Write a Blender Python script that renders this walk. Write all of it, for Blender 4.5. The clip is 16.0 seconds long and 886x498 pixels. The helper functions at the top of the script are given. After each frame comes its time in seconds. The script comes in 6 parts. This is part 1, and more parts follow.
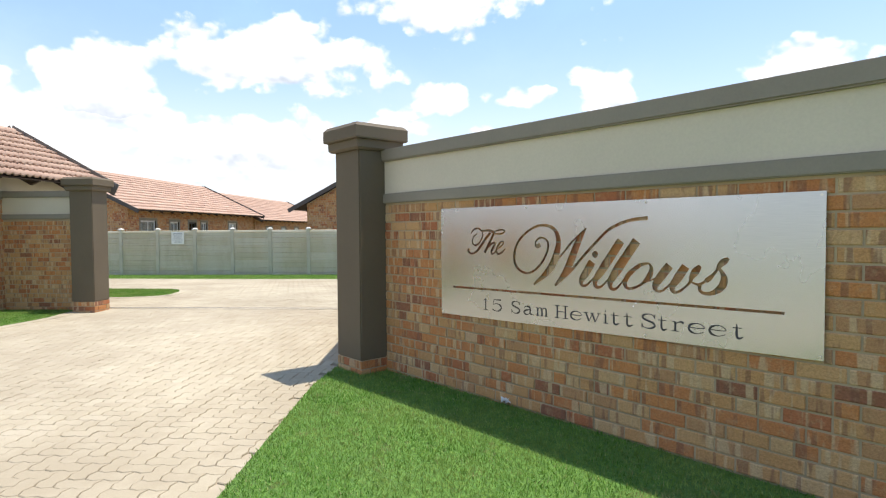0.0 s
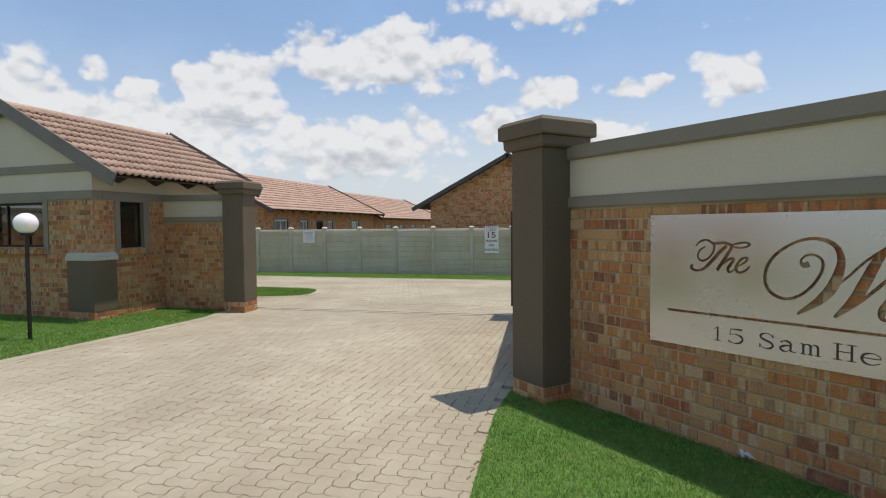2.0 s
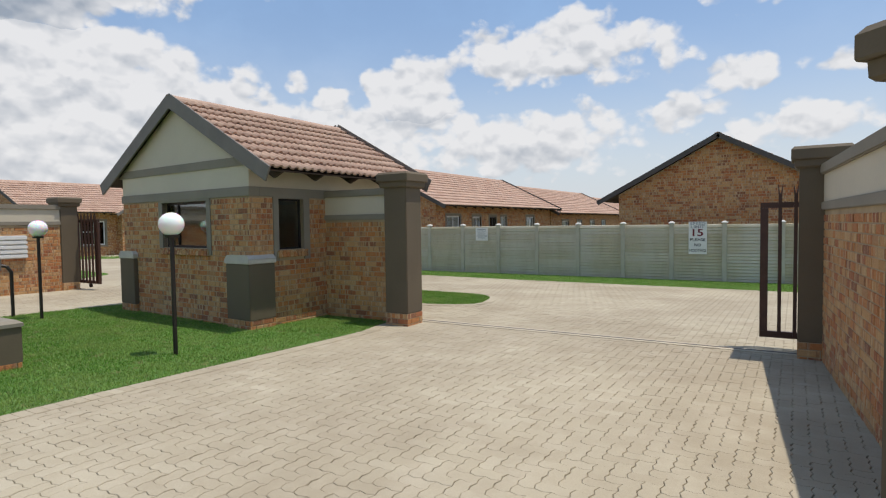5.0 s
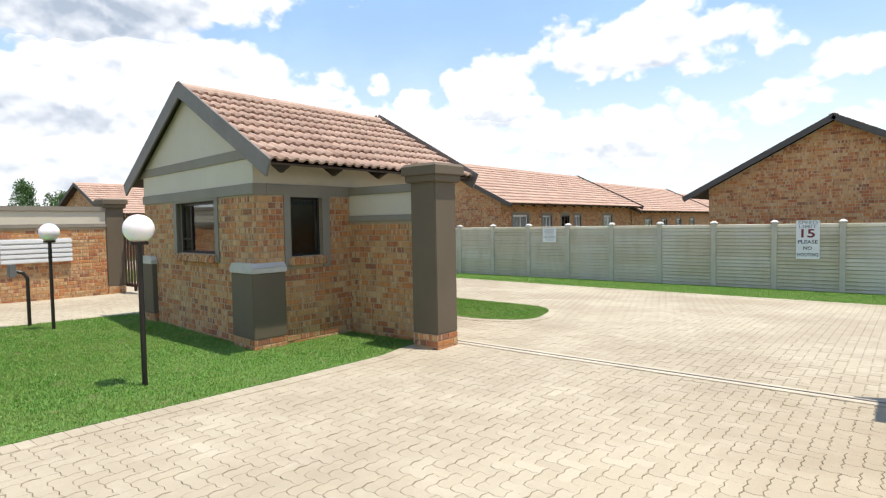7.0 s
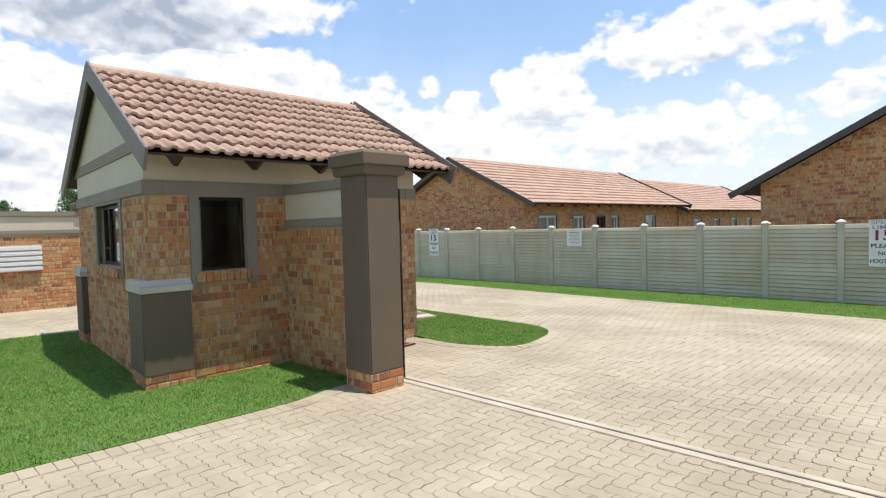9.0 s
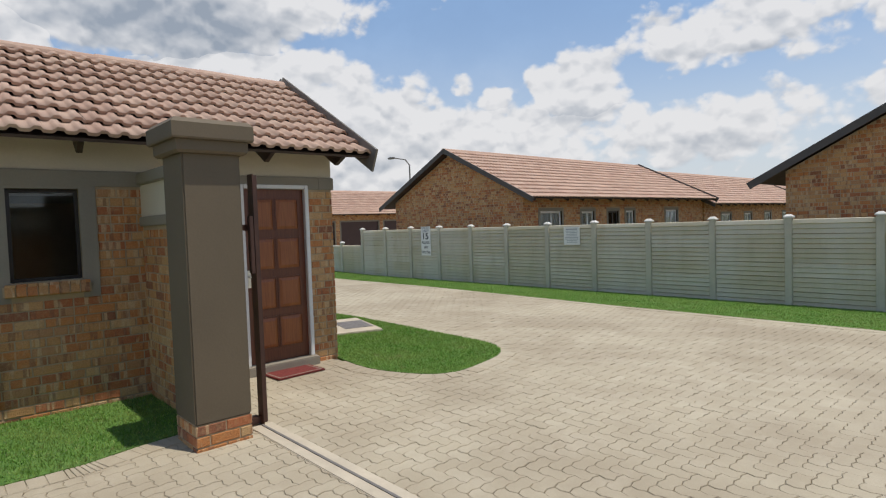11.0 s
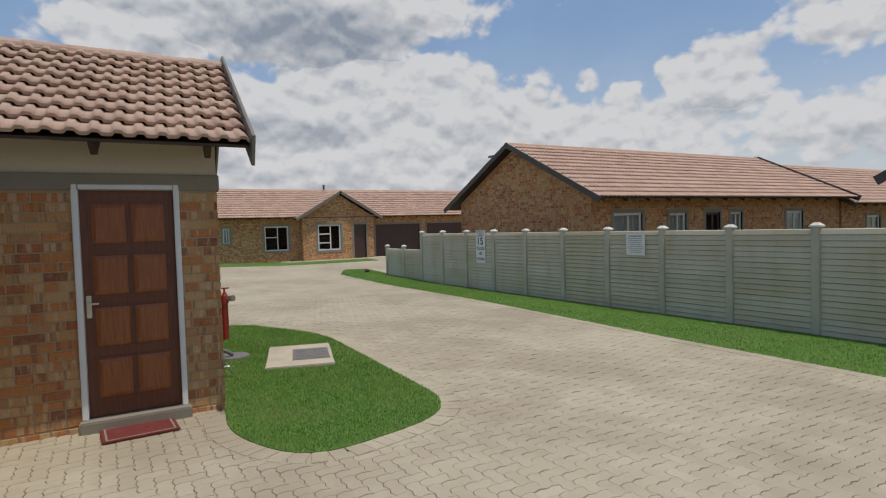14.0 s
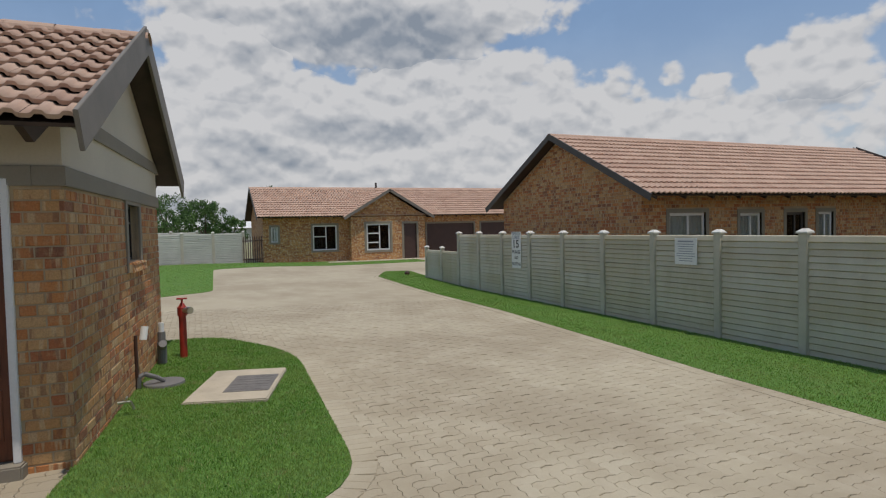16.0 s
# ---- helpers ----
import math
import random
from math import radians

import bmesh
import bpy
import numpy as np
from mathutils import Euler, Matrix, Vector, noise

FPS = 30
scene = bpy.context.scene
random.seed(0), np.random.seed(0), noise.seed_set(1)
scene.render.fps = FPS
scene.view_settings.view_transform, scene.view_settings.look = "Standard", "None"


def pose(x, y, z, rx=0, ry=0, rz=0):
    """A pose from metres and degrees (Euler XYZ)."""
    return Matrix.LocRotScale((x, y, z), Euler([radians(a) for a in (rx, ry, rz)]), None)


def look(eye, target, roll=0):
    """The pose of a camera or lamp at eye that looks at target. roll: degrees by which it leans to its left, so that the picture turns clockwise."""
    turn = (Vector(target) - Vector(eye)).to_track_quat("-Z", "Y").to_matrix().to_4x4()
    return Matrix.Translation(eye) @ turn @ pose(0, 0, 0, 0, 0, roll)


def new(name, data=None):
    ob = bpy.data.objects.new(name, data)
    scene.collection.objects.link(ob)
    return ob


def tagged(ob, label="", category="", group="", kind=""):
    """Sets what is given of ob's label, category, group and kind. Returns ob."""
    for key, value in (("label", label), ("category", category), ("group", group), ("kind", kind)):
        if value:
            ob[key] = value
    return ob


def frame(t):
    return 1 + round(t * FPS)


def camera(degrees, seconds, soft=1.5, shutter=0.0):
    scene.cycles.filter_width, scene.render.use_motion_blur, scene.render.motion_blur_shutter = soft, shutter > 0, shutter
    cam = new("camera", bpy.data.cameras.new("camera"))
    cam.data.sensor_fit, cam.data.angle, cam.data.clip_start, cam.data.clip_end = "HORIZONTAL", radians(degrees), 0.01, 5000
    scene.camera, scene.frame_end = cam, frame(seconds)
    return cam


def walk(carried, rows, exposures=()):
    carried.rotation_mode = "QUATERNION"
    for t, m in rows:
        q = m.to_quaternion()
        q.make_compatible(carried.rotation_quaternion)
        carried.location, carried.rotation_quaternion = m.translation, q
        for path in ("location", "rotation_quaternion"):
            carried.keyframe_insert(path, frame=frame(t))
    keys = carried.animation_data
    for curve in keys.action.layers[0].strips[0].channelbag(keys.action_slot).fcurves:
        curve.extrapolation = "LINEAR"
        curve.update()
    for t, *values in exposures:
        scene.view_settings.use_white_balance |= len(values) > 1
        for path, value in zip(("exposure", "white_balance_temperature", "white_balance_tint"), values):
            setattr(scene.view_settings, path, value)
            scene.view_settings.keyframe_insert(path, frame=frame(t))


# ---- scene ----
cam = camera(75.0, 16.0, 1.2)
PATH = [
    (0, (0.178, 0.106, 1.495), (0.043, 2.100, 1.427), -0.4),
    (0.5, (0.016, 0.241, 1.520), (-0.191, 2.229, 1.450), -0.3),
    (1, (-0.147, 0.372, 1.552), (-0.440, 2.349, 1.477), -0.4),
    (1.5, (-0.373, 0.513, 1.584), (-0.772, 2.471, 1.506), -0.5),
    (2, (-0.599, 0.680, 1.609), (-1.099, 2.615, 1.530), -0.5),
    (2.5, (-0.783, 0.941, 1.625), (-1.423, 2.834, 1.542), -0.5),
    (3, (-0.983, 1.220, 1.625), (-1.714, 3.080, 1.542), -0.5),
    (3.5, (-1.160, 1.543, 1.657), (-1.947, 3.380, 1.569), -0.5),
    (4, (-1.311, 1.910, 1.668), (-2.156, 3.721, 1.577), -0.6),
    (4.5, (-1.473, 2.279, 1.667), (-2.406, 4.045, 1.577), -0.7),
    (5, (-1.647, 2.676, 1.667), (-2.688, 4.382, 1.577), -0.8),
    (5.2, (-1.697, 2.834, 1.674), (-2.772, 4.519, 1.581), -0.8),
    (7.3, (-2.095, 4.761, 1.709), (-3.393, 6.280, 1.622), -1.2),
    (7.5, (-2.111, 4.998, 1.720), (-3.431, 6.497, 1.634), -1.3),
    (8, (-2.157, 5.538, 1.737), (-3.502, 7.015, 1.650), -1.3),
    (8.5, (-2.241, 6.069, 1.739), (-3.612, 7.523, 1.653), -1.4),
    (9, (-2.342, 6.635, 1.711), (-3.738, 8.064, 1.630), -1.5),
    (9.5, (-2.382, 7.205, 1.692), (-3.799, 8.614, 1.610), -1.6),
    (10, (-2.439, 7.763, 1.680), (-3.877, 9.150, 1.598), -1.5),
    (10.2, (-2.462, 7.964, 1.676), (-3.903, 9.347, 1.589), -1.7),
    (12.3, (-2.700, 10.159, 1.631), (-4.275, 11.389, 1.556), -1.7),
    (12.5, (-2.729, 10.332, 1.639), (-4.319, 11.543, 1.562), -1.7),
    (13, (-2.796, 10.813, 1.649), (-4.422, 11.975, 1.573), -1.7),
    (13.5, (-2.831, 11.295, 1.682), (-4.512, 12.376, 1.607), -1.7),
    (14, (-2.921, 11.759, 1.714), (-4.645, 12.770, 1.640), -1.7),
    (14.5, (-3.040, 12.275, 1.726), (-4.798, 13.226, 1.652), -1.8),
    (15, (-3.187, 12.772, 1.748), (-4.981, 13.652, 1.673), -1.7),
    (15.5, (-3.464, 13.241, 1.771), (-5.281, 14.072, 1.696), -1.6),
    (16, (-3.787, 13.642, 1.752), (-5.627, 14.422, 1.679), -1.4),
]
LIGHT = [(0, 0.62, 6600, 11.5), (1, 0.32, 6600, 11.5), (2, -0.1, 6600, 11.5), (2.5, -0.3, 6600, 11.5), (3.5, -0.5, 6600, 11.5), (4.25, -0.38, 6600, 11.5), (5, -0.1, 6600, 11.5), (7.4, 0.58, 6600, 11.5), (8, 0.53, 6600, 11.5), (9, 0.38, 6600, 11.5), (10, 0.08, 6600, 11.5), (10.2, 0.02, 6600, 11.5), (12.4, -0.3, 6600, 11.5), (13.5, -0.42, 6600, 11.5), (14.5, -0.5, 6600, 11.5), (16, -0.55, 6600, 11.5)]
walk(cam, [(t, look(eye, target, roll)) for t, eye, target, roll in PATH], LIGHT)

# ---- light ----
SUN_TO = Vector((0.615, 0.285, 2.5)).normalized()
world = bpy.data.worlds.new("sky")
scene.world = world
world.use_nodes = True
wn, wl = world.node_tree.nodes, world.node_tree.links
wn.clear()


def wnode(kind, **values):
    n = wn.new(kind)
    for k, v in values.items():
        n.inputs[k].default_value = v
    return n


def wmath(op, a, b=None, clamp=False):
    n = wn.new("ShaderNodeMath")
    n.operation, n.use_clamp = op, clamp
    for i, v in enumerate((a, b)):
        if v is None:
            continue
        if isinstance(v, (int, float)):
            n.inputs[i].default_value = v
        else:
            wl.new(v, n.inputs[i])
    return n.outputs[0]


sky = wn.new("ShaderNodeTexSky")
sky.sky_type, sky.sun_disc = "NISHITA", False
sky.sun_elevation = math.asin(SUN_TO.z)
sky.sun_rotation = math.atan2(SUN_TO.x, SUN_TO.y)
sky.air_density, sky.dust_density, sky.ozone_density = 1.0, 0.6, 1.5
coord = wn.new("ShaderNodeTexCoord")
sep = wn.new("ShaderNodeSeparateXYZ")
wl.new(coord.outputs["Generated"], sep.inputs[0])
az = wmath("MULTIPLY", wmath("ARCTAN2", sep.outputs[0], sep.outputs[1]), 57.2958)
el = wmath("MULTIPLY", wmath("ARCSINE", sep.outputs[2]), 57.2958)
above = wmath("MAXIMUM", el, 0.0)


def cloud_noise(raised, scale, detail, rough, seed):
    """Noise over azimuth and elevation, in degrees, read a little higher up by raised."""
    c = wn.new("ShaderNodeCombineXYZ")
    wl.new(wmath("MULTIPLY", az, scale), c.inputs[0])
    wl.new(wmath("MULTIPLY", wmath("ADD", el, raised), scale * 1.35), c.inputs[1])
    c.inputs[2].default_value = seed
    n = wnode("ShaderNodeTexNoise", Scale=1.0, Detail=detail, Roughness=rough)
    wl.new(c.outputs[0], n.inputs["Vector"])
    return n.outputs[0]


def step(value, lo, hi, top=1.0):
    r = wn.new("ShaderNodeMapRange")
    r.interpolation_type = "SMOOTHSTEP"
    r.inputs["From Min"].default_value, r.inputs["From Max"].default_value, r.inputs["To Max"].default_value = lo, hi, top
    wl.new(value, r.inputs["Value"])
    return r.outputs[0]


lump = cloud_noise(0.0, 0.27, 8.0, 0.56, 4.0)
soft, soft_up = cloud_noise(0.0, 0.26, 4.0, 0.5, 4.0), cloud_noise(1.3, 0.26, 4.0, 0.5, 4.0)
# uneven outlines: the ovals are read through a slow wander
az_w = wmath("ADD", az, wmath("MULTIPLY", wmath("SUBTRACT", cloud_noise(0.0, 0.16, 3.0, 0.5, 17.0), 0.5), 9.0))
el_w = wmath("ADD", el, wmath("MULTIPLY", wmath("SUBTRACT", cloud_noise(0.0, 0.2, 3.0, 0.5, 23.0), 0.5), 4.0))


def heads(rows, start):
    """Soft ovals of azimuth from north towards east, elevation, half width, half height (degrees) and weight.
    The largest counts: its weight, and how far below its middle one looks."""
    total, under = start, 0.0
    for a, e, ra, re, weight in rows:
        dx, dy = wmath("MULTIPLY", wmath("SUBTRACT", az_w, a), 1 / ra), wmath("MULTIPLY", wmath("SUBTRACT", el_w, e), 1 / re)
        d = wmath("ADD", wmath("MULTIPLY", dx, dx), wmath("MULTIPLY", dy, dy))
        value = wmath("SUBTRACT", weight, wmath("MULTIPLY", d, 0.62))
        wins = wmath("GREATER_THAN", value, total)
        under = wmath("ADD", under, wmath("MULTIPLY", wins, wmath("SUBTRACT", wmath("MULTIPLY", dy, -1.0), under)))
        total = wmath("MAXIMUM", total, value)
    return total, under


HIGH_CUMULUS = [(-20.1, 15.6, 10.6, 2.9, 0.62), (-17.5, 17.2, 5.5, 2.4, 0.55), (-4.1, 21.5, 8.2, 3.0, 0.62), (-34.3, 12.2, 4.9, 3.4, 0.66), (-23, 7.6, 11.5, 3.2, 0.6), (-4.8, 12.4, 4.3, 1.6, 0.5), (11.2, 13.2, 3.1, 2.5, 0.6), (28.6, 13.2, 5.0, 1.9, 0.55), (4.8, 12.6, 1.9, 1.6, 0.4), (-62.5, 12.6, 7.5, 3.0, 0.65), (-8.5, 9.4, 3.3, 2.4, 0.5), (0, 8.0, 7, 2.0, 0.5), (-45.5, 13.6, 2.0, 1.2, 0.2), (-54.2, 14.6, 1.3, 1.0, 0.15), (-42.5, 11.3, 1.7, 2.0, 0.5), (-54, 8.0, 9, 3.6, 0.55)]
LOW_CUMULUS = [(-74.8, 20.8, 15, 4.8, 1.1), (-87, 14.0, 6.0, 5.2, 1.0), (-67.4, 12.4, 10, 3.2, 0.95), (-76, 7.0, 26, 5.6, 1.4), (-66, 13.5, 14, 4.0, 0.6), (-38, 8.5, 16, 3.6, 0.5), (-27, 16.5, 3.2, 2.2, 0.5), (-93, 13, 3.5, 4, 0.5), (-41, 7.5, 8, 3.0, 0.6), (20, 6.5, 12, 2.5, 0.45), (50, 10, 9, 3.5, 0.6), (75, 16, 8, 3, 0.6), (110, 11, 12, 4, 0.6), (150, 18, 10, 4, 0.6), (-130, 12, 12, 4, 0.6), (-165, 20, 9, 4, 0.6)]
GREY = [(-72, 18.3, 11.0, 3.2, 0.75), (-85, 15.5, 5, 2.0, 0.35), (-74, 9.3, 12, 2.2, 0.5), (-85, 7, 9, 2.6, 0.45), (-54, 7.5, 8, 3, 0.35), (-18, 14.0, 8, 1.0, 0.4), (-22, 6.0, 9, 1.6, 0.3), (-34, 9.8, 4, 1.2, 0.35)]
base_cloud = wmath("SUBTRACT", wmath("MULTIPLY", cloud_noise(0.0, 0.05, 3.0, 0.5, 9.0), 1.5), 1.28)
field, below = heads(HIGH_CUMULUS + LOW_CUMULUS, base_cloud)


def billow(raised, size, seed):
    """Rounded heads: the distance to scattered middles."""
    c = wn.new("ShaderNodeCombineXYZ")
    wl.new(wmath("ADD", wmath("MULTIPLY", az, 0.36 * size), wmath("MULTIPLY", lump, 0.9)), c.inputs[0])
    wl.new(wmath("MULTIPLY", wmath("ADD", el, raised), 0.46 * size), c.inputs[1])
    c.inputs[2].default_value = seed
    n = wn.new("ShaderNodeTexVoronoi")
    n.feature = "SMOOTH_F1"
    n.inputs["Scale"].default_value, n.inputs["Detail"].default_value, n.inputs["Roughness"].default_value, n.inputs["Lacunarity"].default_value = 1.0, 1.8, 0.45, 2.2
    n.inputs["Smoothness"].default_value = 0.3
    wl.new(c.outputs[0], n.inputs["Vector"])
    return n.outputs["Distance"]


puff, puff_up = billow(0.0, 1.0, 0.0), billow(0.8, 1.0, 0.0)
density = wmath("ADD", wmath("ADD", field, wmath("MULTIPLY", wmath("SUBTRACT", lump, 0.5), 1.25)), wmath("MULTIPLY", wmath("SUBTRACT", 0.86, puff), 0.72))
# crisp heads, ragged and thin undersides
cover = step(wmath("SUBTRACT", density, wmath("MULTIPLY", wmath("MAXIMUM", below, 0.0), 0.06)), -0.12, 0.28)
grey_field, _ = heads(GREY, 0.0)
shade = wmath("ADD", wmath("MULTIPLY", wmath("SUBTRACT", soft_up, soft), 0.7), wmath("MULTIPLY", wmath("SUBTRACT", puff, puff_up), 0.85))
shade = wmath("ADD", shade, wmath("MULTIPLY", step(below, -0.1, 1.1), 0.30))
shade = wmath("ADD", shade, wmath("ADD", wmath("MAXIMUM", grey_field, 0.0), wmath("MULTIPLY", step(density, 0.35, 1.3), 0.10)))
cloud_colour = wn.new("ShaderNodeMix")
cloud_colour.data_type = "RGBA"
cloud_colour.inputs["A"].default_value, cloud_colour.inputs["B"].default_value = (0.86, 0.875, 0.89, 1), (0.34, 0.40, 0.48, 1)
wl.new(wmath("MINIMUM", wmath("MAXIMUM", shade, 0.0), 1.0), cloud_colour.inputs["Factor"])
blue = wn.new("ShaderNodeMix")
blue.data_type, blue.blend_type = "RGBA", "MULTIPLY"
blue.inputs["Factor"].default_value = 1.0
blue.inputs["B"].default_value = (0.15, 0.15, 0.15, 1)
wl.new(sky.outputs[0], blue.inputs["A"])
# thin high veil, denser towards the horizon
veil = wmath("ADD", wmath("MULTIPLY", step(cloud_noise(0.0, 0.07, 6.0, 0.6, 2.0), 0.40, 0.75), 0.36), 0.34)
veil = wmath("MAXIMUM", veil, wmath("SUBTRACT", 0.97, wmath("MULTIPLY", above, 0.046)))
hazy = wn.new("ShaderNodeMix")
hazy.data_type = "RGBA"
veil_colour = wn.new("ShaderNodeMix")
veil_colour.data_type = "RGBA"
veil_colour.inputs["A"].default_value, veil_colour.inputs["B"].default_value = (0.66, 0.72, 0.79, 1), (0.33, 0.54, 0.86, 1)
wl.new(step(el, 5.0, 21.0), veil_colour.inputs["Factor"])
wl.new(veil_colour.outputs["Result"], hazy.inputs["B"])
wl.new(veil, hazy.inputs["Factor"])
wl.new(blue.outputs["Result"], hazy.inputs["A"])
mixed = wn.new("ShaderNodeMix")
mixed.data_type = "RGBA"
wl.new(wmath("MULTIPLY", cover, 0.95), mixed.inputs["Factor"])
wl.new(hazy.outputs["Result"], mixed.inputs["A"])
wl.new(cloud_colour.outputs["Result"], mixed.inputs["B"])
back = wnode("ShaderNodeBackground", Strength=1.0)
wl.new(mixed.outputs["Result"], back.inputs["Color"])
wout = wn.new("ShaderNodeOutputWorld")
wl.new(back.outputs[0], wout.inputs[0])

sun = new("sun", bpy.data.lights.new("sun", "SUN"))
sun.data.energy, sun.data.angle, sun.data.color = 4.2, radians(0.55), (1.0, 0.95, 0.87)
sun.matrix_basis = look(SUN_TO * 60, (0, 0, 0))

# ---- materials ----


class Mat:
    """A principled material with short-hands for its nodes."""

    def __init__(self, name, rough=0.8, metal=0.0):
        self.m = bpy.data.materials.new(name)
        self.m.use_nodes = True
        self.n, self.l = self.m.node_tree.nodes, self.m.node_tree.links
        self.b = self.n["Principled BSDF"]
        self.b.inputs["Roughness"].default_value, self.b.inputs["Metallic"].default_value = rough, metal
        self.pos = self.n.new("ShaderNodeNewGeometry").outputs["Position"]

    def put(self, socket, value):
        if isinstance(value, (int, float, tuple)):
            socket.default_value = value
        else:
            self.l.new(value, socket)

    def noise(self, scale, detail=4.0, rough=0.55, stretch=None):
        v = self.pos
        if stretch:
            m = self.n.new("ShaderNodeMapping")
            m.inputs["Scale"].default_value = stretch
            self.l.new(v, m.inputs[0])
            v = m.outputs[0]
        n = self.n.new("ShaderNodeTexNoise")
        n.inputs["Scale"].default_value, n.inputs["Detail"].default_value, n.inputs["Roughness"].default_value = scale, detail, rough
        self.l.new(v, n.inputs["Vector"])
        return n.outputs[0]

    def ramp(self, value, stops, constant=False):
        r = self.n.new("ShaderNodeValToRGB")
        if constant:
            r.color_ramp.interpolation = "CONSTANT"
        els = r.color_ramp.elements
        while len(els) < len(stops):
            els.new(0.5)
        for e, (p, c) in zip(els, stops):
            e.position, e.color = p, (*c, 1) if len(c) == 3 else c
        self.l.new(value, r.inputs[0])
        return r.outputs[0]

    def mix(self, factor, a, b, blend="MIX"):
        n = self.n.new("ShaderNodeMix")
        n.data_type, n.blend_type = "RGBA", blend
        for key, v in (("Factor", factor), ("A", a), ("B", b)):
            if isinstance(v, tuple) and len(v) == 3:
                v = (*v, 1)
            self.put(n.inputs[key], v)
        return n.outputs["Result"]

    def math(self, op, a, b=0.0):
        n = self.n.new("ShaderNodeMath")
        n.operation = op
        self.put(n.inputs[0], a), self.put(n.inputs[1], b)
        return n.outputs[0]

    def chance(self):
        """A number that differs from piece to piece."""
        o = self.n.new("ShaderNodeObjectInfo").outputs["Random"]
        g = self.n.new("ShaderNodeNewGeometry").outputs["Random Per Island"]
        return self.math("FRACT", self.math("ADD", o, g))

    def bump(self, height, strength=0.3, distance=0.01):
        n = self.n.new("ShaderNodeBump")
        n.inputs["Strength"].default_value, n.inputs["Distance"].default_value = strength, distance
        self.l.new(height, n.inputs["Height"])
        self.l.new(n.outputs[0], self.b.inputs["Normal"])

    def colour(self, c):
        self.put(self.b.inputs["Base Color"], (*c, 1) if isinstance(c, tuple) and len(c) == 3 else c)
        return self.m


def plain(name, c, rough=0.7, metal=0.0, vary=0.12, scale=3.0, grain=60.0, bump=0.15):
    """Paint, plaster, metal: a colour with soft stains and a fine grain."""
    m = Mat(name, rough, metal)
    dark, light = tuple(v * (1 - vary) for v in c), tuple(min(1, v * (1 + vary)) for v in c)
    col = m.ramp(m.noise(scale, 5, 0.6), [(0.3, dark), (0.7, light)])
    g = m.noise(grain, 3)
    col = m.mix(0.25, col, m.ramp(g, [(0.3, (0.75, 0.75, 0.75)), (0.7, (1, 1, 1))]), "MULTIPLY")
    if bump:
        m.bump(g, bump, 0.004)
    return m.colour(col)


def brick_material(name):
    m = Mat(name, 0.9)
    r = m.chance()
    base = m.ramp(r, [(0.0, (0.50, 0.195, 0.066)), (0.14, (0.53, 0.28, 0.108)), (0.30, (0.42, 0.145, 0.056)), (0.44, (0.56, 0.32, 0.135)),
                      (0.58, (0.53, 0.215, 0.068)), (0.72, (0.46, 0.24, 0.105)), (0.84, (0.56, 0.345, 0.16)), (0.93, (0.29, 0.115, 0.056))], True)
    # kiln marks across the brick and smears, shifted from brick to brick
    c = m.n.new("ShaderNodeCombineXYZ")
    m.put(c.inputs[0], m.math("MULTIPLY", r, 61.0)), m.put(c.inputs[1], m.math("MULTIPLY", r, 37.0)), m.put(c.inputs[2], m.math("MULTIPLY", r, 83.0))
    v = m.n.new("ShaderNodeVectorMath")
    m.l.new(m.pos, v.inputs[0]), m.l.new(c.outputs[0], v.inputs[1])
    m.pos = v.outputs[0]
    base = m.mix(m.ramp(m.noise(15.0, 2, 0.5, (1.0, 1.0, 0.10)), [(0.56, (0, 0, 0)), (0.61, (0.78, 0.78, 0.78))]), base, (0.60, 0.42, 0.235))
    base = m.mix(m.ramp(m.noise(13.0, 2, 0.5, (1.2, 1.2, 0.14)), [(0.58, (0, 0, 0)), (0.63, (0.6, 0.6, 0.6))]), base, (0.21, 0.09, 0.052))
    base = m.mix(m.ramp(m.noise(24.0, 4, 0.65), [(0.50, (0, 0, 0)), (0.74, (0.5, 0.5, 0.5))]), base, (0.52, 0.33, 0.165))
    fine = m.noise(85, 5, 0.68)
    base = m.mix(0.6, base, m.ramp(fine, [(0.30, (0.52, 0.48, 0.44)), (0.60, (1, 1, 1))]), "MULTIPLY")
    m.bump(fine, 0.8, 0.010)
    return m.colour(base)


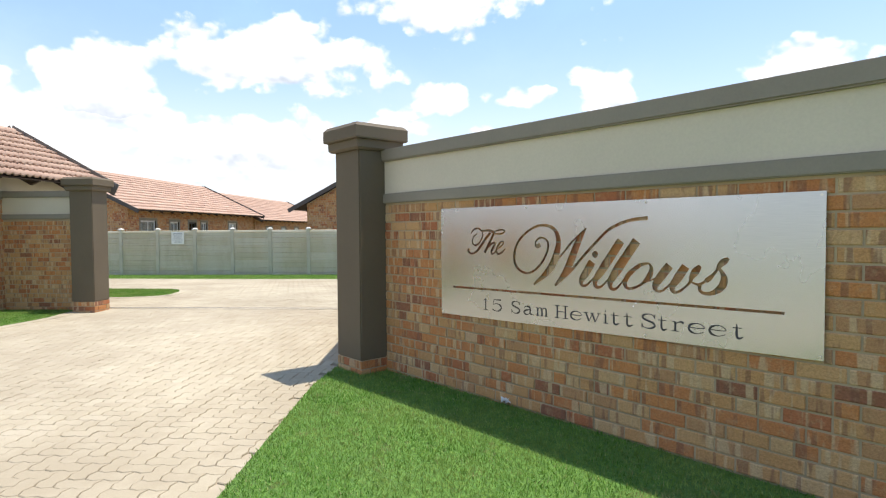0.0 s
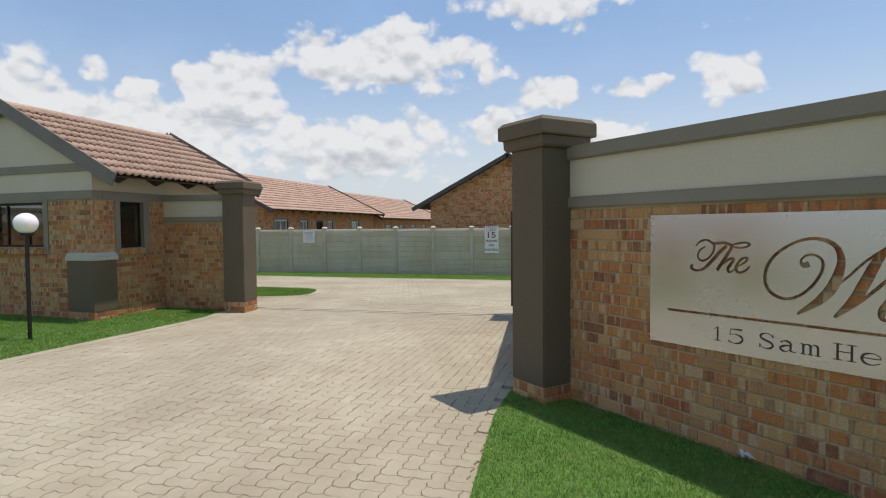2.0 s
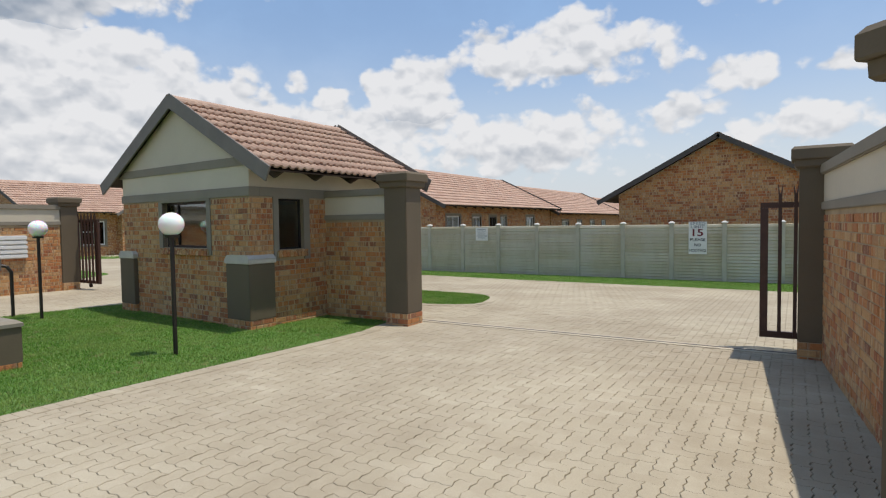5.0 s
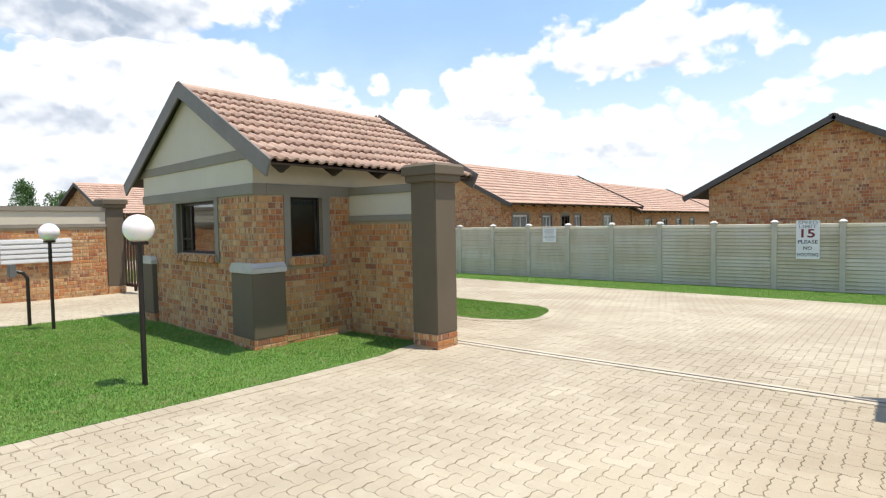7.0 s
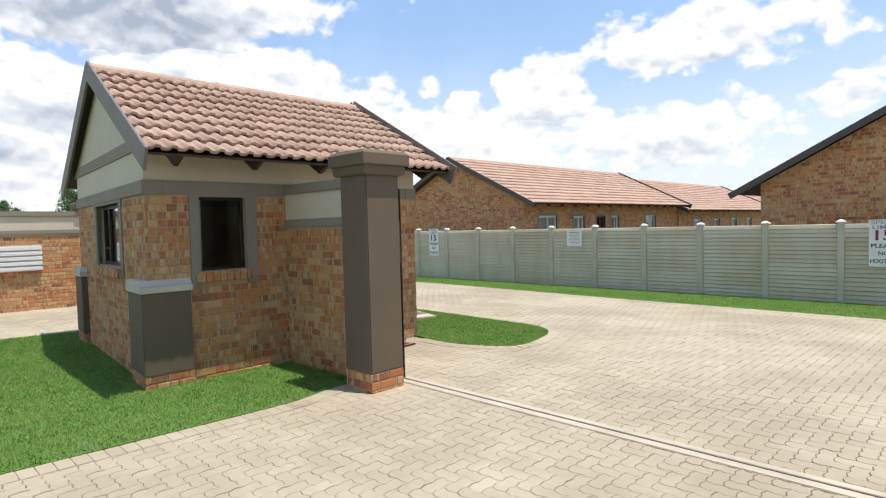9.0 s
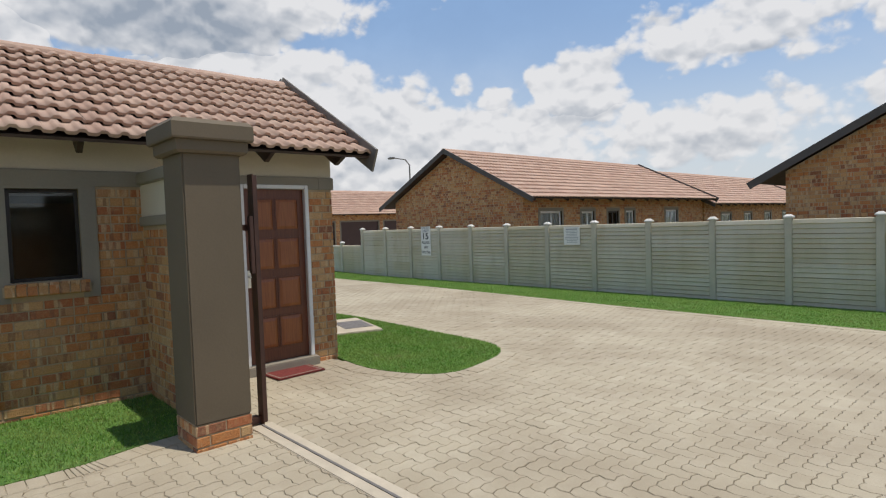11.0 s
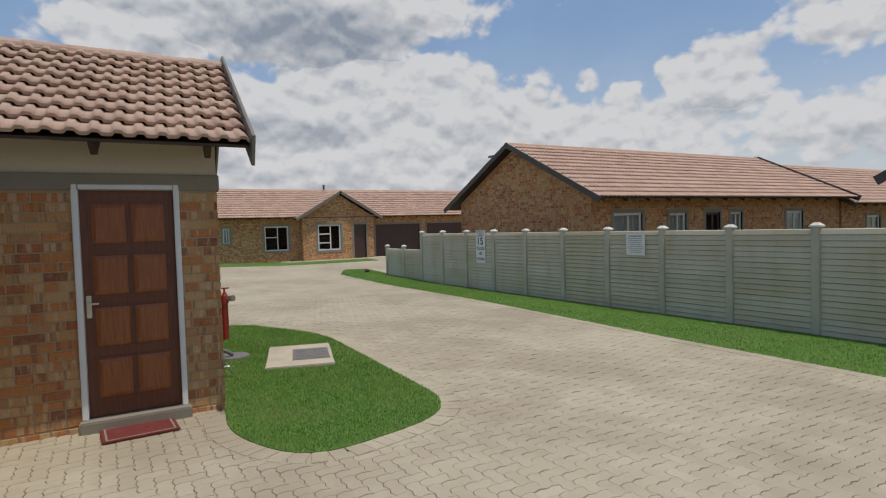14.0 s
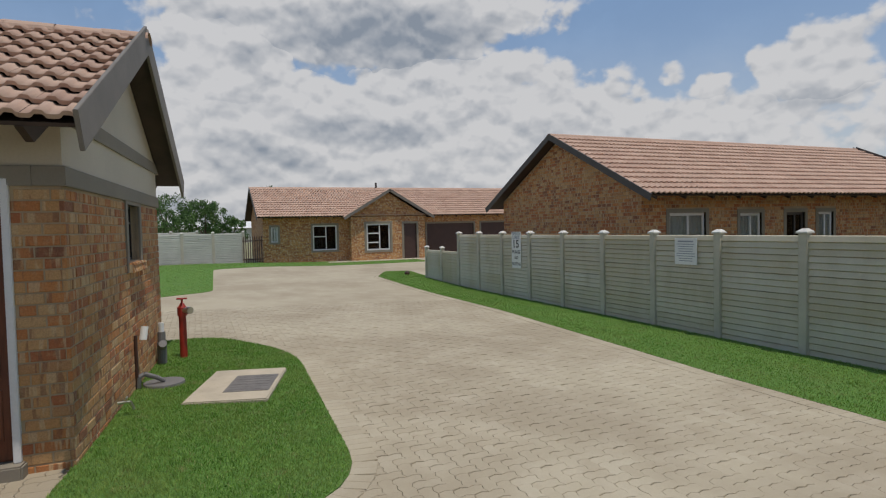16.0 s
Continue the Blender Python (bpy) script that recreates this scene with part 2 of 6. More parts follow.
def far_brick_material(name):
    """Face brick for walls that stay far off; courses 86 mm, run along x + y."""
    m = Mat(name, 0.9)
    s = m.n.new("ShaderNodeSeparateXYZ")
    m.l.new(m.pos, s.inputs[0])
    c = m.n.new("ShaderNodeCombineXYZ")
    m.l.new(m.math("ADD", s.outputs[0], s.outputs[1]), c.inputs[0])
    m.l.new(s.outputs[2], c.inputs[1])
    t = m.n.new("ShaderNodeTexBrick")
    t.inputs["Scale"].default_value, t.inputs["Brick Width"].default_value, t.inputs["Row Height"].default_value = 1.0, 0.234, 0.086
    t.inputs["Mortar Size"].default_value, t.inputs["Bias"].default_value = 0.006, 0.0
    t.inputs["Color1"].default_value, t.inputs["Color2"].default_value, t.inputs["Mortar"].default_value = (0.30, 0.11, 0.044, 1), (0.54, 0.28, 0.10, 1), (0.34, 0.24, 0.135, 1)
    m.l.new(c.outputs[0], t.inputs["Vector"])
    base = m.mix(m.ramp(m.noise(11.0, 3, 0.6, (1.0, 1.0, 0.9)), [(0.53, (0, 0, 0)), (0.60, (0.7, 0.7, 0.7))]), t.outputs[0], (0.60, 0.47, 0.30))
    return m.colour(m.mix(0.35, base, m.ramp(m.noise(1.2, 4), [(0.3, (0.7, 0.66, 0.62)), (0.7, (1, 1, 1))]), "MULTIPLY"))


def paver_material(name):
    m = Mat(name, 0.9)
    base = m.ramp(m.chance(), [(0.0, (0.39, 0.333, 0.234)), (0.35, (0.425, 0.367, 0.26)), (0.7, (0.41, 0.353, 0.25)), (1.0, (0.45, 0.393, 0.285))])
    stain = m.noise(0.45, 5, 0.62)
    base = m.mix(m.ramp(stain, [(0.40, (0.7, 0.7, 0.7)), (0.60, (0, 0, 0))]), base, (0.305, 0.25, 0.17))
    base = m.mix(m.ramp(m.noise(1.7, 5, 0.65), [(0.5, (0, 0, 0)), (0.75, (0.4, 0.4, 0.4))]), base, (0.52, 0.455, 0.345))
    fine = m.noise(110, 4, 0.7)
    base = m.mix(0.45, base, m.ramp(fine, [(0.3, (0.7, 0.69, 0.67)), (0.62, (1, 1, 1))]), "MULTIPLY")
    m.bump(fine, 0.35, 0.004)
    return m.colour(base)


def joint_material(name):
    """Joints, in places filled flush with pale sand, in others washed out and dark."""
    m = Mat(name, 0.95)
    base = m.ramp(m.noise(0.75, 5, 0.65), [(0.40, (0.23, 0.185, 0.122)), (0.52, (0.33, 0.275, 0.195)), (0.64, (0.41, 0.35, 0.26))])
    m.bump(m.noise(120, 3), 0.4, 0.004)
    return m.colour(base)


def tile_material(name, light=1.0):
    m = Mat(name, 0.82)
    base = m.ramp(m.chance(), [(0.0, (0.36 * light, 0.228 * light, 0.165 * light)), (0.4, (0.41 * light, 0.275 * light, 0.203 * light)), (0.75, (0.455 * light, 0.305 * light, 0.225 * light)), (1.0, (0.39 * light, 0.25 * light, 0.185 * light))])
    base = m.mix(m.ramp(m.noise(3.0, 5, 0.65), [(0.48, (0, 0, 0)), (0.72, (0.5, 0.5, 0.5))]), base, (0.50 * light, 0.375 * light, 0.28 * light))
    fine = m.noise(120, 4, 0.7)
    base = m.mix(0.35, base, m.ramp(fine, [(0.3, (0.68, 0.66, 0.64)), (0.65, (1, 1, 1))]), "MULTIPLY")
    m.bump(fine, 0.3, 0.003)
    return m.colour(base)


def grass_material(name):
    m = Mat(name, 0.75)
    base = m.ramp(m.chance(), [(0.0, (0.075, 0.19, 0.024)), (0.4, (0.15, 0.31, 0.042)), (0.75, (0.225, 0.40, 0.07)), (0.92, (0.32, 0.45, 0.12)), (1.0, (0.48, 0.44, 0.22))])
    base = m.mix(m.ramp(m.noise(1.5, 6, 0.65), [(0.42, (0, 0, 0)), (0.62, (0.85, 0.85, 0.85))]), base, (0.30, 0.40, 0.10))
    base = m.mix(m.ramp(m.noise(5.0, 4, 0.6), [(0.585, (0, 0, 0)), (0.70, (0.85, 0.85, 0.85))]), base, (0.40, 0.35, 0.16))
    base = m.mix(0.65, base, m.ramp(m.noise(13.0, 4, 0.65), [(0.32, (0.42, 0.46, 0.40)), (0.6, (1, 1, 1))]), "MULTIPLY")
    m.b.inputs["Specular IOR Level"].default_value = 0.25
    thin = m.n.new("ShaderNodeBsdfTranslucent")
    m.l.new(base, thin.inputs["Color"])
    both = m.n.new("ShaderNodeMixShader")
    both.inputs[0].default_value = 0.42
    m.l.new(m.b.outputs[0], both.inputs[1]), m.l.new(thin.outputs[0], both.inputs[2])
    m.l.new(both.outputs[0], m.n["Material Output"].inputs["Surface"])
    return m.colour(base)


def leaf_material(name):
    m = Mat(name, 0.7)
    return m.colour(m.ramp(m.chance(), [(0.0, (0.025, 0.065, 0.012)), (0.5, (0.05, 0.12, 0.02)), (1.0, (0.10, 0.19, 0.04))]))


def turf_material(name):
    m = Mat(name, 0.95)
    base = m.ramp(m.noise(28, 6, 0.7), [(0.3, (0.05, 0.12, 0.018)), (0.55, (0.11, 0.23, 0.034)), (0.75, (0.18, 0.31, 0.055))])
    base = m.mix(m.ramp(m.noise(1.1, 5, 0.6), [(0.5, (0, 0, 0)), (0.78, (0.5, 0.5, 0.5))]), base, (0.14, 0.19, 0.055))
    m.bump(m.noise(55, 5, 0.7), 0.8, 0.03)
    return m.colour(base)


def wood_material(name, dark, light):
    m = Mat(name, 0.42)
    g = m.noise(9, 6, 0.65, (6.0, 6.0, 0.5))
    m.bump(g, 0.12, 0.003)
    return m.colour(m.ramp(g, [(0.32, dark), (0.68, light)]))


def precast_material(name):
    """Cast slabs: each a little paler or greener, with rain streaks and a mossy tinge."""
    m = Mat(name, 0.88)
    base = m.ramp(m.chance(), [(0.0, (0.46, 0.41, 0.28)), (0.3, (0.52, 0.465, 0.335)), (0.55, (0.48, 0.42, 0.285)), (0.8, (0.57, 0.525, 0.41)), (1.0, (0.50, 0.45, 0.32))])
    base = m.mix(m.ramp(m.noise(2.6, 5, 0.65, (1.0, 1.0, 0.35)), [(0.46, (0, 0, 0)), (0.72, (0.55, 0.55, 0.55))]), base, (0.36, 0.305, 0.195))
    base = m.mix(m.ramp(m.noise(0.55, 3, 0.5, (1.0, 1.0, 0.1)), [(0.48, (0, 0, 0)), (0.6, (0.55, 0.55, 0.55))]), base, (0.58, 0.55, 0.46))
    fine = m.noise(60, 4, 0.65)
    base = m.mix(0.35, base, m.ramp(fine, [(0.3, (0.72, 0.72, 0.7)), (0.65, (1, 1, 1))]), "MULTIPLY")
    m.bump(fine, 0.35, 0.004)
    return m.colour(base)


def glass_material(name, tint=(0.8, 0.86, 0.86), ior=1.45):
    m = Mat(name, 0.02)
    m.b.inputs["Transmission Weight"].default_value, m.b.inputs["IOR"].default_value = 1.0, ior
    return m.colour(tint)


BRICK, FAR_BRICK = brick_material("face_brick"), far_brick_material("far_face_brick")
MORTAR = plain("mortar", (0.40, 0.305, 0.19), 0.95, vary=0.2, scale=2.0, grain=90, bump=0.4)
TAUPE = plain("taupe_plaster", (0.124, 0.094, 0.057), 0.75, vary=0.08, scale=1.2, bump=0.2)
BAND = plain("grey_plaster_band", (0.245, 0.213, 0.162), 0.8, vary=0.08, scale=1.5, bump=0.25)
CREAM = plain("cream_plaster", (0.57, 0.505, 0.385), 0.8, vary=0.05, scale=1.0, bump=0.2)
PALE = plain("pale_cap_plaster", (0.52, 0.48, 0.405), 0.8, vary=0.1)
PAVER = paver_material("concrete_paver")
JOINT = joint_material("joint_sand")
CONCRETE = plain("sandy_concrete", (0.46, 0.395, 0.295), 0.92, vary=0.15, scale=2.5, bump=0.4)
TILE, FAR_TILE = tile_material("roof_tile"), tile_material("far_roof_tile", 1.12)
BARGE = plain("dark_painted_timber", (0.068, 0.058, 0.05), 0.6, vary=0.15)
BARGE_FACE = plain("taupe_painted_timber", (0.17, 0.15, 0.125), 0.6, vary=0.12)
RAFTER = plain("brown_stained_timber", (0.05, 0.03, 0.022), 0.7, vary=0.25)
TURF, BLADE = turf_material("turf"), grass_material("grass_blades")
SOIL = plain("dry_soil_and_veld", (0.20, 0.19, 0.10), 0.95, vary=0.3, scale=0.08, grain=2.0, bump=0.5)
STEEL_BROWN = plain("brown_painted_steel", (0.075, 0.036, 0.026), 0.45, 0.3, vary=0.2, scale=6, bump=0.1)
STEEL_BLACK = plain("dark_painted_steel", (0.030, 0.024, 0.020), 0.4, 0.4, vary=0.15)
VIBRA = precast_material("grey_green_precast")
VIBRA_POST = plain("grey_precast_post", (0.47, 0.435, 0.345), 0.85, vary=0.15, scale=2.0, grain=50, bump=0.3)
VIBRA_CAP = plain("white_mortar_cap", (0.62, 0.60, 0.54), 0.85, vary=0.12, scale=6.0)
VIBRA_PALE = plain("pale_precast", (0.48, 0.48, 0.42), 0.85, vary=0.1, scale=1.4)
DOOR_DARK, DOOR_LIGHT = wood_material("dark_meranti", (0.092, 0.024, 0.009), (0.165, 0.047, 0.017)), wood_material("warm_meranti", (0.21, 0.060, 0.017), (0.33, 0.110, 0.030))
GARAGE = plain("brown_garage_door", (0.062, 0.032, 0.025), 0.5, vary=0.1)
WHITE = plain("white_paint", (0.72, 0.71, 0.68), 0.5, vary=0.05, scale=4)
RED = plain("red_paint", (0.34, 0.028, 0.016), 0.4, vary=0.2, scale=8)
MAT_RED = plain("red_coir", (0.15, 0.024, 0.018), 0.95, vary=0.25, scale=12, grain=150, bump=0.7)
CHROME = plain("worn_chrome", (0.62, 0.60, 0.55), 0.28, 1.0, vary=0.1)
# near-black tint puts the darkness of unlit rooms into the pane itself
UNLIT_ROOM_GLASS = glass_material("unlit_room_glass", (0.10, 0.11, 0.115), 1.5)
GLASS, MIRROR_GLASS = glass_material("window_glass"), glass_material("reflective_glass", (0.45, 0.5, 0.5), 2.1)
BLIND = plain("pale_curtain", (0.58, 0.56, 0.51), 0.85, vary=0.1, scale=9)
INK = plain("black_ink", (0.03, 0.03, 0.035), 0.6, vary=0.05, bump=0)
INK_RED = plain("maroon_ink", (0.16, 0.015, 0.025), 0.6, vary=0.05, bump=0)
INK_GREY = plain("grey_ink", (0.30, 0.31, 0.33), 0.6, vary=0.05, bump=0)
PIPE = plain("grey_pipe", (0.16, 0.15, 0.14), 0.6)
COVER = plain("grey_cast_cover", (0.17, 0.155, 0.14), 0.7, 0.2, vary=0.2, scale=8, grain=80, bump=0.5)
LEAF = leaf_material("tree_leaf")
BARK = plain("bark", (0.12, 0.09, 0.06), 0.95, vary=0.3, scale=8, bump=0.6)

globe = Mat("opal_globe", 0.18)
globe.b.inputs["Subsurface Weight"].default_value, globe.b.inputs["Subsurface Scale"].default_value = 0.7, 0.12
OPAL = globe.colour((0.88, 0.88, 0.86))
steel = Mat("brushed_steel", 0.24, 1.0)
streak = steel.noise(40, 4, 0.6, (0.25, 0.25, 8.0))
steel.put(steel.b.inputs["Roughness"], steel.ramp(steel.noise(2.0, 4), [(0.3, (0.21, 0.21, 0.21)), (0.7, (0.30, 0.30, 0.30))]))
STEEL = steel.colour(steel.ramp(streak, [(0.3, (0.49, 0.505, 0.52)), (0.7, (0.55, 0.56, 0.57))]))

# ---- building blocks ----


def mesh_of(name, bm):
    me = bpy.data.meshes.new(name)
    bm.normal_update()
    bm.to_mesh(me)
    bm.free()
    return me


def mesh_from(name, verts, faces):
    me = bpy.data.meshes.new(name)
    me.from_pydata(verts, [], faces)
    me.update()
    return me


def part(name, bm, material, parent=None, label="", kind="", m=None):
    """Links a bmesh or a mesh as one object under a thing or a part."""
    me = bm if isinstance(bm, bpy.types.Mesh) else mesh_of(name, bm)
    if not me.materials:
        me.materials.append(material)
    ob = new(name, me)
    ob.parent = parent
    if m is not None:
        ob.matrix_basis = m
    return tagged(ob, label=label, kind=kind)


def thing(name, label, category, m=None, group="", kind=""):
    ob = new(name)
    ob.empty_display_size = 0.2
    if m is not None:
        ob.matrix_basis = m
    return tagged(ob, label, category, group, kind)


def box(bm, x0, x1, y0, y1, z0, z1, bevel=0.0):
    vs = bmesh.ops.create_cube(bm, size=1.0)["verts"]
    for v in vs:
        v.co = Vector(((x0 + x1) / 2 + v.co.x * (x1 - x0), (y0 + y1) / 2 + v.co.y * (y1 - y0), (z0 + z1) / 2 + v.co.z * (z1 - z0)))
    if bevel:
        edges = list({e for v in vs for e in v.link_edges})
        bmesh.ops.bevel(bm, geom=edges, offset=bevel, segments=2, affect="EDGES", clamp_overlap=True)


def boxed(*args):
    bm = bmesh.new()
    box(bm, *args)
    return bm


def rod(bm, a, b, r, r2=None, n=12):
    a, b = Vector(a), Vector(b)
    d = b - a
    made = bmesh.ops.create_cone(bm, cap_ends=True, segments=n, radius1=r, radius2=r if r2 is None else r2, depth=d.length)["verts"]
    bmesh.ops.transform(bm, verts=made, matrix=Matrix.Translation((a + b) / 2) @ d.to_track_quat("Z", "Y").to_matrix().to_4x4())


def frustum(bm, half0, z0, half1, z1):
    """A square block, its half widths given below and above."""
    v = [bm.verts.new((sx * h, sy * h, z)) for h, z in ((half0, z0), (half1, z1)) for sx, sy in ((-1, -1), (1, -1), (1, 1), (-1, 1))]
    bm.faces.new(v[3::-1]), bm.faces.new(v[4:])
    for i in range(4):
        j = (i + 1) % 4
        bm.faces.new((v[i], v[j], v[4 + j], v[4 + i]))


def prism(bm, outline, y0, y1):
    """An outline in x and z, drawn out along y."""
    a = [bm.verts.new((x, y0, z)) for x, z in outline]
    b = [bm.verts.new((x, y1, z)) for x, z in outline]
    n = len(outline)
    bm.faces.new(a), bm.faces.new(b[::-1])
    for i in range(n):
        bm.faces.new((a[i], b[i], b[(i + 1) % n], a[(i + 1) % n]))
    bmesh.ops.recalc_face_normals(bm, faces=bm.faces)


def holed(bm, u0, u1, z0, z1, y0, y1, holes):
    """A wall along x with rectangular openings (u0, u1, z0, z1) through it, in one piece."""
    us = sorted({u0, u1, *(v for h in holes for v in h[:2] if u0 < v < u1)})
    zs = sorted({z0, z1, *(v for h in holes for v in h[2:4] if z0 < v < z1)})

    def solid(i, j):
        if not (0 <= i < len(us) - 1 and 0 <= j < len(zs) - 1):
            return False
        u, z = (us[i] + us[i + 1]) / 2, (zs[j] + zs[j + 1]) / 2
        return not any(h[0] < u < h[1] and h[2] < z < h[3] for h in holes)

    made = {}

    def at(i, j, k):
        if (i, j, k) not in made:
            made[i, j, k] = bm.verts.new((us[i], (y0, y1)[k], zs[j]))
        return made[i, j, k]

    for i in range(len(us) - 1):
        for j in range(len(zs) - 1):
            if not solid(i, j):
                continue
            bm.faces.new((at(i, j, 0), at(i + 1, j, 0), at(i + 1, j + 1, 0), at(i, j + 1, 0)))
            bm.faces.new((at(i, j + 1, 1), at(i + 1, j + 1, 1), at(i + 1, j, 1), at(i, j, 1)))
            for di, dj, (a, b), (c, d) in ((-1, 0, (0, 0), (0, 1)), (1, 0, (1, 1), (1, 0)), (0, -1, (1, 0), (0, 0)), (0, 1, (0, 1), (1, 1))):
                if not solid(i + di, j + dj):
                    bm.faces.new((at(i + a, j + b, 0), at(i + c, j + d, 0), at(i + c, j + d, 1), at(i + a, j + b, 1)))


BL, BH, JOINT_W, COURSE = 0.222, 0.074, 0.012, 0.086


def brick_corners(length):
    """A brick face along x, its front towards -y, chamfered: corner places and faces."""
    x, z, c, d = length / 2, BH / 2, 0.006, 0.03
    ring = lambda a, b, y: [(-a, y, -b), (a, y, -b), (a, y, b), (-a, y, b)]
    verts = ring(x, z, d) + ring(x, z, c * 0.7) + ring(x - c, z - c, 0.0)
    faces = [(8, 9, 10, 11)]
    for k in (0, 4):
        faces += [(k + i, k + (i + 1) % 4, k + 4 + (i + 1) % 4, k + 4 + i) for i in range(4)]
    return verts, faces


BRICK_MESH = mesh_from("brick", *brick_corners(BL))
BRICK_MESH.materials.append(BRICK)


def courses(u0, u1, z0, z1, holes=(), top=None, seed=1):
    """Places of the bricks of a wall face in running bond: middle u, middle z, length."""
    rnd = random.Random(seed)
    out = []
    for k in range(int((z1 - z0 + JOINT_W) / COURSE)):
        z = z0 + COURSE * (k + 0.5)
        lo, hi = (u0, u1) if top is None else top(z + BH / 2)
        lo, hi = max(lo, u0), min(hi, u1)
        spans = [(lo, hi)]
        for h in holes:
            if h[2] < z + BH / 2 and h[3] > z - BH / 2:
                spans = [s for a, b in spans for s in ((a, min(b, h[0])), (max(a, h[1]), b)) if s[1] - s[0] > 0.02]
        for a, b in spans:
            u = u0 - (k % 2) * (BL + JOINT_W) / 2 - (0.0 if k % 5 else 0.055)
            while u < b:
                s, e = max(u, a), min(u + BL, b)
                if e - s > 0.035:
                    if e - s > 0.2 and rnd.random() < 0.16:
                        half = (s + e) / 2
                        out += [((s + half - 0.006) / 2, z, half - 0.006 - s), ((half + 0.006 + e) / 2, z, e - half - 0.006)]
                    else:
                        out.append(((s + e) / 2, z, e - s))
                u += BL + JOINT_W
    return out


def lay(parent, places, y, single=0, about=0.0, seed=3):
    """Bricks on a wall: those nearest to u = about as single pieces, the rest joined."""
    rnd = random.Random(seed)
    places = sorted(places, key=lambda p: abs(p[0] - about))
    for u, z, length in places[:single]:
        ob = new("brick", BRICK_MESH)
        ob.parent = parent
        ob.matrix_basis = Matrix.LocRotScale((u, y - 0.008 + rnd.uniform(-0.003, 0.003), z), Euler((rnd.uniform(-0.012, 0.012), 0, rnd.uniform(-0.008, 0.008))), (length / BL, 1, 1))
    verts, faces = [], []
    for u, z, length in places[single:]:
        v, f = brick_corners(length)
        k, dy = len(verts), y - 0.008 + rnd.uniform(-0.003, 0.003)
        verts += [(a + u, b + dy, c + z) for a, b, c in v]
        faces += [tuple(i + k for i in q) for q in f]
    if verts:
        part("bricks", mesh_from("bricks", verts, faces), BRICK, parent, kind="stuff")


def ease(a, b, v):
    t = min(1.0, max(0.0, (v - a) / (b - a)))
    return t * t * (3 - 2 * t)


def ground_z(x, y):
    z = 0.09 - 0.09 * ease(4.0, 10.5, y) - 0.2 * ease(12.5, 21.0, y)
    return z + 0.28 * ease(-19.0, -34.0, x) if x < -19 else z


def inside(poly, x, y):
    hit = False
    for (x0, y0), (x1, y1) in zip(poly, poly[1:] + poly[:1]):
        if (y0 > y) != (y1 > y) and x < (x1 - x0) * (y - y0) / (y1 - y0) + x0:
            hit = not hit
    return hit


def rounded(points, radius=0.5, n=6):
    """An outline with its corners rounded; a corner may carry its own radius."""
    out = []
    for i, p in enumerate(points):
        r = p[2] if len(p) > 2 else radius
        a, b, c = Vector(points[i - 1][:2]), Vector(p[:2]), Vector(points[(i + 1) % len(points)][:2])
        da, dc = (a - b).normalized(), (c - b).normalized()
        r = min(r, (a - b).length * 0.48, (c - b).length * 0.48)
        for k in range(n + 1):
            t = k / n
            q = (b + da * r) * (1 - t) ** 2 + b * 2 * t * (1 - t) + (b + dc * r) * t * t
            out.append((q.x, q.y))
    return out


# ---- ground ----
rows = [-1500, -400, -120, -40, *range(-20, 60, 2), 80, 140, 400, 1500]
xs = [-1500, -400, -120, -60, *range(-50, 24, 2), 40, 120, 400, 1500]
verts = [(x, y, ground_z(x, y) - 0.09) for y in rows for x in xs]
faces = [(j * len(xs) + i, j * len(xs) + i + 1, (j + 1) * len(xs) + i + 1, (j + 1) * len(xs) + i) for j in range(len(rows) - 1) for i in range(len(xs) - 1)]
tagged(part("ground", mesh_from("ground", verts, faces), SOIL), "dry grassy open ground around the estate", "ground", kind="structure")

# lawns, as outlines in plan
LAWN_GATE = rounded([(-7.36, -6.0, 0.1), (-7.36, 9.6, 0.1), (-7.5, 10.15, 0.3), (-7.5, 10.6, 0.02), (-9.0, 10.6, 0.02), (-13.2, 10.6, 0.02), (-13.9, 10.4, 0.3), (-14.1, 8.5, 0.6), (-14.0, -6.0, 0.1)])
LAWN_SIGN = rounded([(-0.9, -6.0, 0.1), (-1.2, 3.0, 1.0), (-1.36, 5.2, 0.1), (-1.32, 6.25, 0.15), (-0.7, 6.05, 0.05), (4.7, 0.55, 0.05), (9.0, -3.75, 0.05), (9.0, -6.0, 0.05)])
LAWN_ISLAND = rounded([(-8.95, 12.72, 0.03), (-8.05, 12.6, 0.5), (-7.12, 13.0, 0.75), (-7.55, 14.66, 0.8), (-12.5, 14.92, 0.9), (-14.3, 13.9, 0.8), (-14.25, 12.8, 0.3), (-13.2, 12.72, 0.03)])
LAWN_FENCE = rounded([(7.0, 21.75, 0.05), (7.0, 19.2, 0.05), (-5.0, 19.5, 0.2), (-9.0, 19.6, 0.2), (-15.5, 20.05, 0.2), (-25.4, 20.05, 0.15), (-27.3, 20.9, 0.4), (-27.0, 21.9, 0.3), (-24.2, 21.75, 0.1)])
LAWN_FAR = rounded([(-34.6, 24.6, 0.05), (-31.4, 24.5, 0.2), (-31.4, 19.9, 0.5), (-31.5, 16.4, 0.6), (-30.2, 14.2, 0.5), (-22.3, 14.0, 0.5), (-21.4, 12.4, 0.3), (-21.4, 8.0, 0.1), (-33.8, 8.0, 0.1), (-34.6, 16.0, 0.1)])
LAWNS = [(LAWN_GATE, 3800), (LAWN_SIGN, 6500), (LAWN_ISLAND, 7000), (LAWN_FENCE, 2400), (LAWN_FAR, 250)]


